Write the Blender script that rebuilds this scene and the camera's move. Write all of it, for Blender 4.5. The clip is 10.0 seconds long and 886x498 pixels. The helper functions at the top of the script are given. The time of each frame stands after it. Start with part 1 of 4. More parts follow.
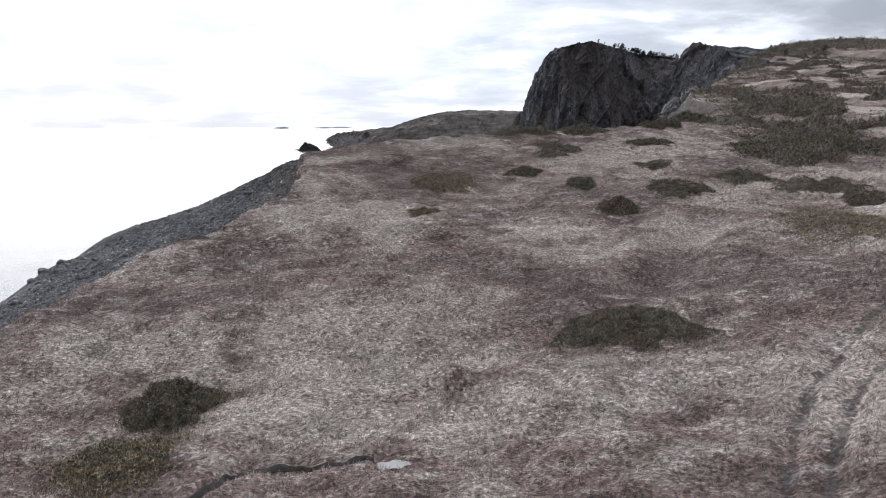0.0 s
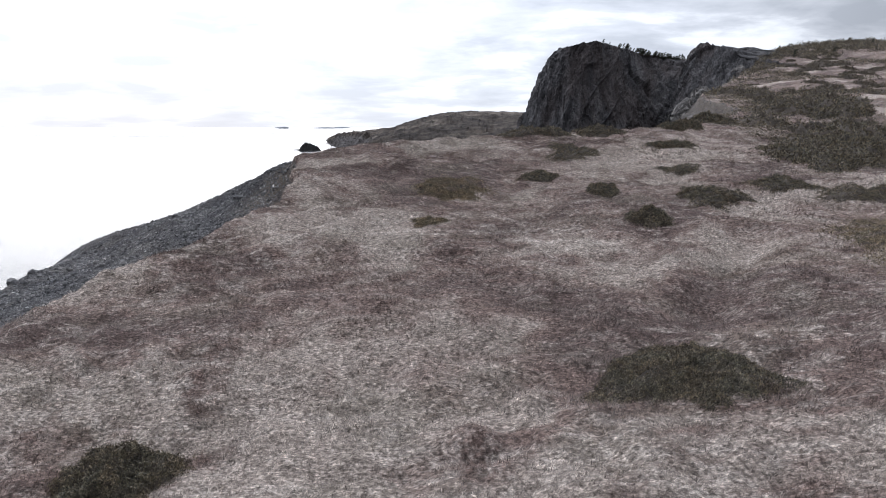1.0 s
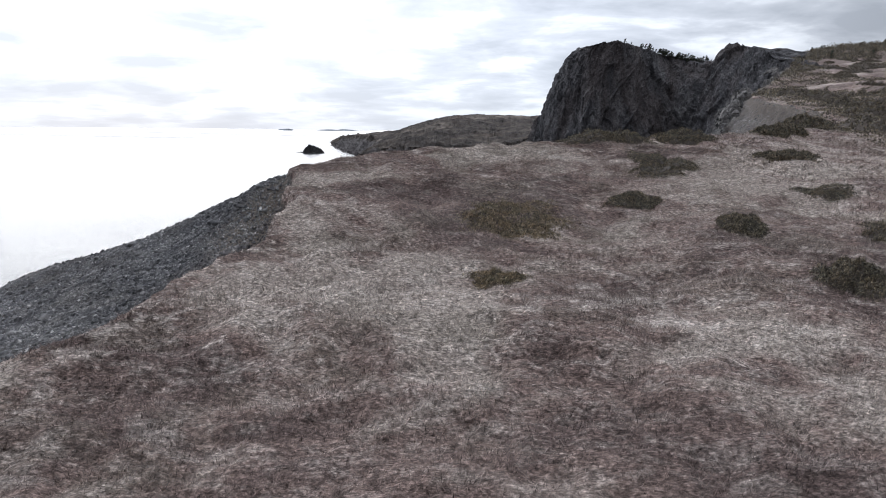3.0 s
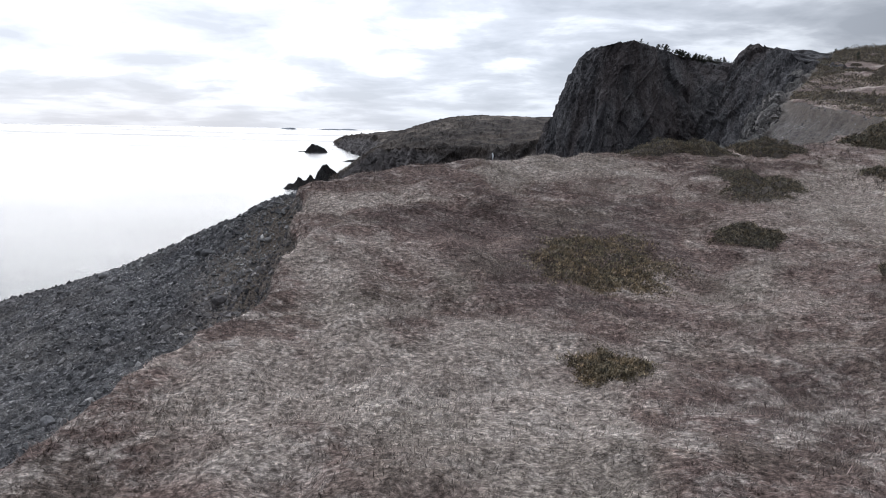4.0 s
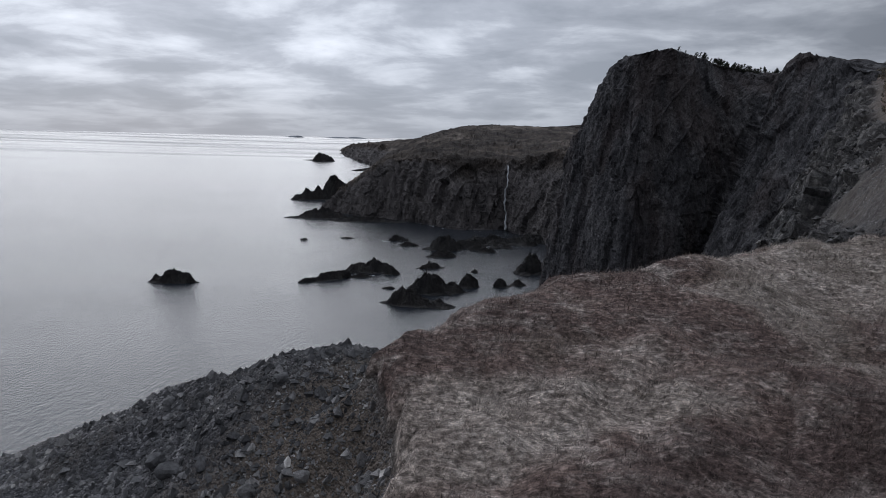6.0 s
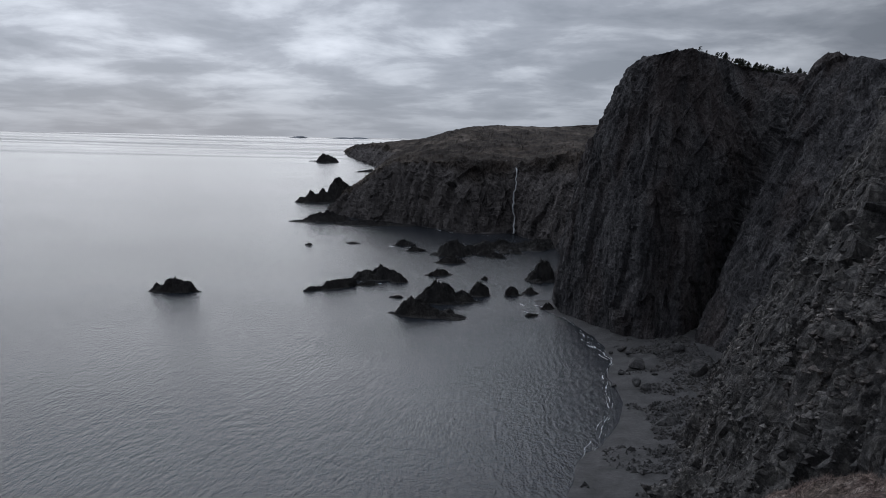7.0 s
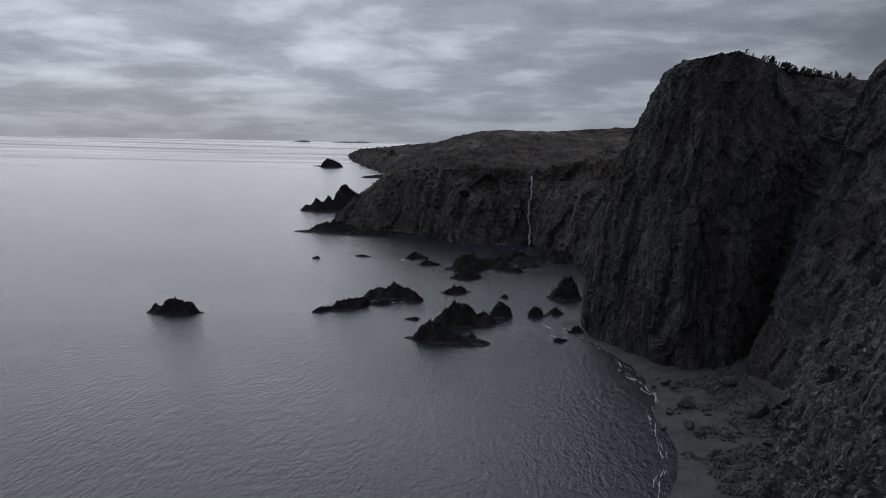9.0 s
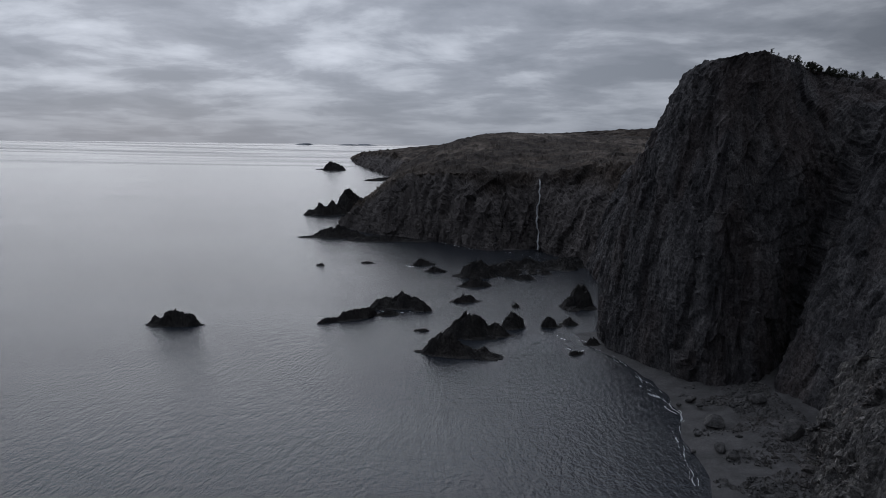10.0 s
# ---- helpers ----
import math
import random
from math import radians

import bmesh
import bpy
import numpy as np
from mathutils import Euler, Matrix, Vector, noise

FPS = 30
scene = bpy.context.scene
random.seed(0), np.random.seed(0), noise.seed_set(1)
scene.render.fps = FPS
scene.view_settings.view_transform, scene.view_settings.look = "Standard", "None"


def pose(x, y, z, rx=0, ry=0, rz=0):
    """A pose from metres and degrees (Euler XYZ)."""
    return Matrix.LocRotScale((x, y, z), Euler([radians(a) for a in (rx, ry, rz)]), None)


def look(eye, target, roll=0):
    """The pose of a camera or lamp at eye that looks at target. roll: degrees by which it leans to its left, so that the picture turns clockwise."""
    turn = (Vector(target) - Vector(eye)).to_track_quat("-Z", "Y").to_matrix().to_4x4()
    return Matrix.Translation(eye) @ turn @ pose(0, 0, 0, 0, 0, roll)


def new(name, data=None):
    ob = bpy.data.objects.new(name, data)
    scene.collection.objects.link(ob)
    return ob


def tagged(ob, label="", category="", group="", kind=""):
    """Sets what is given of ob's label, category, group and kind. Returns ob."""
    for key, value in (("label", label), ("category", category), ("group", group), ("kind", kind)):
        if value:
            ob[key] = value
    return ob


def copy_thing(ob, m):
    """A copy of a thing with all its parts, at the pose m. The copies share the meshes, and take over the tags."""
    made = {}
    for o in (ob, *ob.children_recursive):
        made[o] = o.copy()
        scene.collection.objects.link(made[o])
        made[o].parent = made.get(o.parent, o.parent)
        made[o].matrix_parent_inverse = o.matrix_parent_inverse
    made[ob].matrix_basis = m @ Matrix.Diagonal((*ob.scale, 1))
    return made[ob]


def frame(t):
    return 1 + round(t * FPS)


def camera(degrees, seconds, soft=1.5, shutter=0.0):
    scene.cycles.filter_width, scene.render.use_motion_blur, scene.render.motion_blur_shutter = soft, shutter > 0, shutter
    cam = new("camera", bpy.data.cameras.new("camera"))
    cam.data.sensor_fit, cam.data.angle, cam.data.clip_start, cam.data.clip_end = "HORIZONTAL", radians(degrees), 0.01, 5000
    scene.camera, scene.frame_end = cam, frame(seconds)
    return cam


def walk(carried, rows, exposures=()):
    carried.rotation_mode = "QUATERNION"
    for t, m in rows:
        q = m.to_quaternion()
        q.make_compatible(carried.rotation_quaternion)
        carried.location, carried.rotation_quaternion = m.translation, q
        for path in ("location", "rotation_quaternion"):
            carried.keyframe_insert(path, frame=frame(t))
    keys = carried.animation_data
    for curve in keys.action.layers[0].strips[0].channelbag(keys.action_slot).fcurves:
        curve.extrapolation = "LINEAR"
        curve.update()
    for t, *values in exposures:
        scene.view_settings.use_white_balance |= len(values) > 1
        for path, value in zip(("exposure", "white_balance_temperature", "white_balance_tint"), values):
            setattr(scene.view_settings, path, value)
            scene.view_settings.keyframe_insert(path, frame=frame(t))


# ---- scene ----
cam = camera(61.6, 10.0, 0.6)
PATH = [
    (0, (0.924, -0.721, 61.26), (0.866, 1.251, 60.932), -0.3),
    (0.5, (0.667, 1.73, 61.261), (0.61, 3.702, 60.934), -0.1),
    (1, (0.261, 4.927, 61.19), (0.203, 6.899, 60.864), -0.0),
    (1.5, (-0.321, 8.675, 61.168), (-0.381, 10.648, 60.841), 0.2),
    (2, (-1.12, 12.867, 61.169), (-1.18, 14.84, 60.841), 0.4),
    (2.5, (-2.048, 17.401, 61.136), (-2.11, 19.373, 60.81), 0.6),
    (2.7, (-2.45, 19.293, 61.116), (-2.515, 21.265, 60.794), 0.5),
    (3.8, (-5.314, 29.865, 61.325), (-5.383, 31.839, 61.01), 0.8),
    (4, (-5.833, 31.855, 61.541), (-5.903, 33.829, 61.224), 1.0),
    (4.5, (-7.326, 36.996, 61.859), (-7.4, 38.97, 61.546), 1.1),
    (5, (-8.863, 42.157, 62.149), (-8.941, 44.132, 61.84), 1.1),
    (5.5, (-10.497, 47.437, 62.654), (-10.578, 49.412, 62.349), 1.2),
    (5.7, (-11.142, 49.54, 62.828), (-11.226, 51.516, 62.533), 1.3),
    (6.8, (-14.519, 60.928, 64.504), (-14.611, 62.904, 64.207), 1.1),
    (7, (-15.111, 63.181, 64.712), (-15.206, 65.157, 64.416), 1.1),
    (7.5, (-17.024, 68.256, 65.458), (-17.12, 70.232, 65.164), 1.1),
    (8, (-18.863, 73.522, 65.956), (-18.961, 75.499, 65.665), 1.1),
    (8.5, (-20.635, 78.758, 66.496), (-20.736, 80.735, 66.208), 1.0),
    (9, (-22.498, 84.11, 67.036), (-22.601, 86.086, 66.749), 1.0),
    (9.5, (-24.208, 89.281, 67.532), (-24.314, 91.258, 67.248), 0.9),
    (10, (-25.71, 94.532, 68.002), (-25.82, 96.509, 67.72), 0.7),
]
walk(cam, [(t, look(eye, target, roll)) for t, eye, target, roll in PATH],
     [(0, 1.13, 6330, 12), (1.0, 1.13, 6330, 12), (2.5, 1.06, 6290, 11), (3.8, 0.93, 6300, 11), (4.5, 0.76, 6280, 11), (5.0, 0.55, 6220, 11), (5.5, 0.30, 6200, 11),
      (6.3, -0.06, 6150, 12), (7.0, -0.16, 6150, 11), (7.5, -0.36, 6120, 11), (10, -0.44, 6120, 12)])

# ---- world, sun and light ----
SUN_AZ, SUN_EL = -26.0, 19.0      # degrees left of straight ahead, degrees up


def link(nt, a, b):
    nt.links.new(a, b)


def node(nt, kind, **values):
    n = nt.nodes.new(kind)
    for key, value in values.items():
        if key in n.inputs:
            n.inputs[key].default_value = value
        else:
            setattr(n, key, value)
    return n


def ramp(nt, fac, *stops):
    n = nt.nodes.new("ShaderNodeValToRGB")
    el = n.color_ramp.elements
    while len(el) < len(stops):
        el.new(0.5)
    for e, (at, col) in zip(el, stops):
        e.position = at
        e.color = (*col, 1) if len(col) == 3 else (col[0], col[0], col[0], 1)
    link(nt, fac, n.inputs[0])
    return n.outputs[0]


def mixcol(nt, fac, a, b, mode="MIX"):
    n = nt.nodes.new("ShaderNodeMix")
    n.data_type, n.blend_type = "RGBA", mode
    for socket, value in ((n.inputs[0], fac), (n.inputs[6], a), (n.inputs[7], b)):
        if hasattr(value, "is_output"):
            link(nt, value, socket)
        elif isinstance(value, (int, float)):
            socket.default_value = value
        else:
            socket.default_value = (*value, 1)
    return n.outputs[2]


def maths(nt, op, a, b=0.0, c=0.0):
    n = nt.nodes.new("ShaderNodeMath")
    n.operation = op
    for socket, value in zip(n.inputs, (a, b, c)):
        if hasattr(value, "is_output"):
            link(nt, value, socket)
        else:
            socket.default_value = value
    return n.outputs[0]


def make_world():
    world = bpy.data.worlds.new("overcast_sky")
    scene.world = world
    world.use_nodes = True
    nt = world.node_tree
    nt.nodes.clear()
    out = node(nt, "ShaderNodeOutputWorld")
    bg = node(nt, "ShaderNodeBackground")
    sky = node(nt, "ShaderNodeTexSky", sky_type="NISHITA", sun_disc=False, sun_elevation=radians(SUN_EL), sun_rotation=radians(SUN_AZ))
    tc = node(nt, "ShaderNodeTexCoord")
    sep = node(nt, "ShaderNodeSeparateXYZ")
    link(nt, tc.outputs["Generated"], sep.inputs[0])
    up = maths(nt, "ADD", maths(nt, "MAXIMUM", sep.outputs[2], 0.0), 0.15)
    px = maths(nt, "DIVIDE", sep.outputs[0], up)
    py = maths(nt, "DIVIDE", sep.outputs[1], up)
    comb = node(nt, "ShaderNodeCombineXYZ")
    link(nt, px, comb.inputs[0])
    link(nt, py, comb.inputs[1])
    big = node(nt, "ShaderNodeTexNoise", Scale=1.5, Detail=10.0, Roughness=0.55, Distortion=0.2)
    mapp = node(nt, "ShaderNodeMapping")
    mapp.inputs["Location"].default_value = (2.3, 0.4, 0.7)
    link(nt, comb.outputs[0], mapp.inputs[0])
    link(nt, mapp.outputs[0], big.inputs["Vector"])
    # thick and thin places of the cloud sheet
    cloud = ramp(nt, big.outputs[0], (0.36, (0.42, 0.455, 0.51)), (0.47, (0.54, 0.575, 0.635)), (0.54, (0.72, 0.76, 0.82)), (0.66, (0.94, 0.98, 1.04)))
    # brighter towards the veiled sun
    a, e = radians(SUN_AZ), radians(SUN_EL)
    sunward = (math.sin(a) * math.cos(e), math.cos(a) * math.cos(e), math.sin(e))
    dot = node(nt, "ShaderNodeVectorMath", operation="DOT_PRODUCT")
    link(nt, tc.outputs["Generated"], dot.inputs[0])
    dot.inputs[1].default_value = sunward
    glow = ramp(nt, maths(nt, "MULTIPLY_ADD", dot.outputs["Value"], 0.5, 0.5), (0.0, (0.2,)), (0.5, (0.3,)), (0.8, (0.47,)), (1.0, (1.0,)))
    lit = node(nt, "ShaderNodeVectorMath", operation="SCALE")
    link(nt, cloud, lit.inputs[0])
    link(nt, maths(nt, "MULTIPLY", glow, 1.75), lit.inputs["Scale"])
    # an overcast sky is brightest overhead
    over = node(nt, "ShaderNodeMapRange")
    over.inputs[1].default_value, over.inputs[2].default_value = 0.2, 0.95
    over.inputs[3].default_value, over.inputs[4].default_value = 1.0, 2.8
    link(nt, sep.outputs[2], over.inputs[0])
    high = node(nt, "ShaderNodeVectorMath", operation="SCALE")
    link(nt, lit.outputs[0], high.inputs[0])
    link(nt, over.outputs[0], high.inputs["Scale"])
    # pale haze at the horizon
    haze = node(nt, "ShaderNodeMapRange")
    haze.inputs[1].default_value, haze.inputs[2].default_value = 0.0, 0.10
    haze.inputs[3].default_value, haze.inputs[4].default_value = 0.75, 0.0
    link(nt, sep.outputs[2], haze.inputs[0])
    veiled = mixcol(nt, haze.outputs[0], high.outputs[0], (0.57, 0.62, 0.69))
    clear = node(nt, "ShaderNodeVectorMath", operation="SCALE")
    link(nt, sky.outputs[0], clear.inputs[0])
    clear.inputs["Scale"].default_value = 0.06
    total = mixcol(nt, 0.96, clear.outputs[0], veiled)
    link(nt, total, bg.inputs[0])
    bg.inputs[1].default_value = SKY_STRENGTH
    link(nt, bg.outputs[0], out.inputs[0])
    sun = bpy.data.lights.new("veiled_sun", "SUN")
    sun.energy, sun.angle, sun.color = SUN_STRENGTH, radians(52), (1.0, 0.97, 0.93)
    ob = new("veiled_sun", sun)
    ob.matrix_world = look(Vector(sunward) * 300, (0, 0, 0))


SKY_STRENGTH, SUN_STRENGTH = 0.58, 0.45
make_world()


# ---- noise and land forms ----
def lattice(p, seed):
    """Smooth value noise in [-1, 1] at the rows of p."""
    i = np.floor(p).astype(np.int64)
    f = p - i
    u = f * f * f * (f * (f * 6 - 15) + 10)
    total = np.zeros(len(p))
    for dx in (0, 1):
        for dy in (0, 1):
            for dz in (0, 1):
                h = ((i[:, 0] + dx) * 374761393 + (i[:, 1] + dy) * 668265263 + (i[:, 2] + dz) * 2147483647 + seed * 1274126177) & 0xFFFFFFFF
                h = ((h ^ (h >> 13)) * 1274126177) & 0xFFFFFFFF
                h = ((h ^ (h >> 16)) * 2246822519) & 0xFFFFFFFF
                h = (h ^ (h >> 15)) & 0xFFFF
                w = (u[:, 0] if dx else 1 - u[:, 0]) * (u[:, 1] if dy else 1 - u[:, 1]) * (u[:, 2] if dz else 1 - u[:, 2])
                total += w * (h / 32767.5 - 1)
    return total


def fbm(p, octaves=4, seed=0, gain=0.5, ridged=False):
    p = np.asarray(p, float)
    total, amp, norm = np.zeros(len(p)), 1.0, 0.0
    for k in range(octaves):
        n = lattice(p * 2.03 ** k + 17.3 * k, seed + k)
        total += amp * (1 - 2 * np.abs(n) if ridged else n)
        norm += amp
        amp *= gain
    return total / norm


def hashed(c, seed):
    """A random number in [0, 1) for each row of whole numbers."""
    h = (c[:, 0] * 374761393 + c[:, 1] * 668265263 + c[:, 2] * 1103515245 + seed * 1274126177) & 0xFFFFFFFF
    h = ((h ^ (h >> 13)) * 1274126177) & 0xFFFFFFFF
    h = ((h ^ (h >> 16)) * 2246822519) & 0xFFFFFFFF
    return ((h ^ (h >> 15)) & 0xFFFF) / 65536


def facets(p, seed, tilt=1.2):
    """Broken planes, one for each cell of an uneven lattice of unit size: its own height and slant."""
    i = np.floor(p).astype(np.int64)
    best, cell, mid = np.full(len(p), 1e9), np.zeros_like(i), np.zeros_like(p)
    for dx in (-1, 0, 1):
        for dy in (-1, 0, 1):
            for dz in (-1, 0, 1):
                c = i + (dx, dy, dz)
                at = c + np.stack([hashed(c, seed + k) for k in (1, 2, 3)], 1)
                d = ((p - at) ** 2).sum(1)
                m = d < best
                best[m], cell[m], mid[m] = d[m], c[m], at[m]
    slant = np.stack([hashed(cell, seed + k) for k in (4, 5, 6)], 1) - 0.5
    return hashed(cell, seed + 7) - 0.5 + tilt * (slant * (p - mid)).sum(1)


def flat(x, y, scale, z=0.0):
    return np.stack([x / scale, y / scale, np.full_like(x, z)], 1)


def ss(a, b, v):
    t = np.clip((v - a) / (b - a), 0, 1)
    return t * t * (3 - 2 * t)


def bend(v, width):
    """A soft ramp: 0 for v far below 0, v far above."""
    return width * np.logaddexp(0, v / width)


# the land's rim, from behind the camera along the sea and round the cove: x, y, scarp, first slope, knee, added steep slope, rim of rock (1) or turf (0)
RIM = [(-36, -60, .5, .2, 14, .6, 1), (-27, -20, .5, .2, 14, .6, 1), (-22, 10, .6, .2, 13, .6, 1), (-20.3, 30, .8, .18, 12, .65, 1), (-18.7, 38.5, .9, .13, 13.5, .7, 1), (-17.0, 42.9, .9, .12, 14.3, .72, 1), (-15.8, 45.7, .95, .11, 14.8, .75, 1),
       (-14.3, 49, 1.0, .11, 15.4, .75, 1), (-13.2, 52.2, 1.1, .11, 15.6, .75, 1), (-12.3, 55.4, 1.2, 0.10, 15.4, .75, 1), (-12.3, 58.7, 1.5, 0.10, 14.8, .75, 1), (-12.7, 61, 1.8, 0.10, 14.0, .75, 1), (-13.4, 65, 2.4, 0.12, 12.6, .75, 1), (-14.2, 67.8, 2.4, 0.32, 11, .75, 1),
       (-12.1, 70.2, .7, .3, 5, .9, .4), (-6.3, 74.6, 0, .3, 1.5, 1.0, 0), (1, 77.6, 0, .25, 1.5, 1.1, 0), (4, 79.2, 0, .2, 1.5, 1.2, 0), (12, 83, 0, .15, 3, 1.2, 0), (23, 90, 0, .2, 5, 1.2, 0), (33, 104, .8, .5, 7, 1.3, .6),
       (41, 116, 1.6, .5, 8, 1.3, 1), (43.5, 126, 1.8, .5, 8, 1.3, 1), (44, 142, 1.8, .5, 7, 1.3, 1), (52, 172, 1.5, .6, 5, 1.5, 1), (67, 205, 1, .8, 4, 1.3, 1), (84, 237, 1, .9, 4, 1.2, 1),
       (96, 260, 1, 1, 4, 1.2, 1), (106, 285, 1, 1, 4, 1.5, 1), (120, 310, 1, 1, 4, 1.5, 1), (140, 340, 1, 1, 4, 1.5, 1)]
# wheel ruts and erosion lines: from x, y to x, y, depth, half width
RUTS = [(8.0, 15.0, 10.8, 20.3, .26, .46), (10.8, 20.3, 13.5, 23.8, .24, .46), (13.5, 23.8, 19, 29.5, .2, .45), (8.8, 14.6, 10.4, 17.5, .28, .42), (10.4, 17.5, 13.0, 21.2, .28, .42), (13.0, 21.2, 20, 28, .2, .42),
        (-6.9, 17, -5.7, 19.4, .3, .2), (-5.7, 19.4, -2.7, 19.2, .28, .18), (-2.7, 19.2, -1.6, 19.4, .2, .25), (16.5, 47, 10.4, 35.8, .8, 1.5), (10.4, 35.8, 8, 32, .35, 1.9)]
# small hollows in the turf: x, y, radius, depth
HOLLOWS = [(-1.1, 19.1, .7, .28), (.7, 24.3, .45, .55), (.4, 25.2, .75, -.55), (2.6, 26.4, .5, .3), (2.2, 27.0, .6, -.3), (-9.3, 22, 1.6, .3)]


def rim_distance(x, y):
    """Distance beyond the rim (minus: inland) and the rim's interpolated numbers there."""
    best = np.full(len(x), 1e9)
    sign = np.ones(len(x))
    vals = np.zeros((len(x), 5))
    for a, b in zip(RIM, RIM[1:]):
        dx, dy = b[0] - a[0], b[1] - a[1]
        t = np.clip(((x - a[0]) * dx + (y - a[1]) * dy) / (dx * dx + dy * dy), 0, 1)
        qx, qy = x - a[0] - t * dx, y - a[1] - t * dy
        d = np.hypot(qx, qy)
        m = d < best
        best[m] = d[m]
        sign[m] = np.where(dx * qy - dy * qx > 0, 1, -1)[m]
        for k in range(5):
            vals[m, k] = (a[2 + k] + (b[2 + k] - a[2 + k]) * t)[m]
    return best * sign, vals


def upland(x, y):
    """The height of the turf, as if it went on without a rim."""
    u, v = np.clip(x, -18, 42) / 50, np.clip(y, -30, 125) / 100
    near = 50.97 + 7.18 * u + 2.53 * v + 3.09 * u * u - 14.1 * u * v + 11.86 * v * v + 0.1 * np.maximum(x - 42, 0)
    rise = sum(np.interp(y + k, [40, 88, 126, 175, 200, 286, 345, 420], [2, 6.4, 11.1, 14.0, 16.5, 29.0, 34.5, 38.5]) for k in (-14, -5, 5, 14)) / 4
    hill = 52.5 + 0.03 * np.clip(x, -20, 260) + rise + 4.5 * np.exp(-((x - 165) ** 2 + (y - 325) ** 2) / 2000)
    w = ss(84, 122, y + 0.5 * np.maximum(x - 40, 0))
    return near * (1 - w) + hill * w


def craggy(d, x, y):
    """How far the slope d beyond the rim is broken rock; the scree on the seaward side and under the hill's bank is not."""
    fan = ss(100, 110, y) * (1 - ss(152, 168, y)) * (1 - ss(9, 14, d))
    return (ss(9, 20, d) * (1 - ss(18, 30, x)) + ss(0.4, 3.5, d) * ss(18, 30, x) * (1 - fan)) * ss(-16, -4, x)


def talus(x, y):
    """The loose slope below the seaward rim: a shallow bowl that ends in a nose towards the cove."""
    crest = np.interp(x, [-21, -14], [74.2, 70.5])
    u, v = (x + 20) / 10, (np.minimum(y, crest - 2.2) - 60) / 10
    z = 52.38 + 2.96 * u + 1.87 * v + 0.75 * u * v + 0.44 * v * v + 0.03 * v ** 3 + 0.1 * u * v * v
    z = z + np.interp(x, [-40, -36, -33, -29, -26, -23, -20, -17], [0.8, 1.3, 1.2, 0.65, 0.3, 0.42, 1.0, 1.5]) * np.exp(-((np.minimum(y, crest) - crest) / 3.0) ** 2) + 0.5 * np.exp(-((x + 15.8) ** 2 + (y - 68.5) ** 2) / 9) - 0.5 * np.exp(-((x + 20.5) ** 2 + (y - 62) ** 2) / 20)
    # a rocky lump at the lower corner
    z = z + 1.1 * np.exp(-((x + 36.3) / 2.6) ** 2 - ((y - 64.5) / 4.5) ** 2)
    return z - 1.0 * bend(y - crest, 0.3) - 0.55 * bend(-39 - x, 1.5)


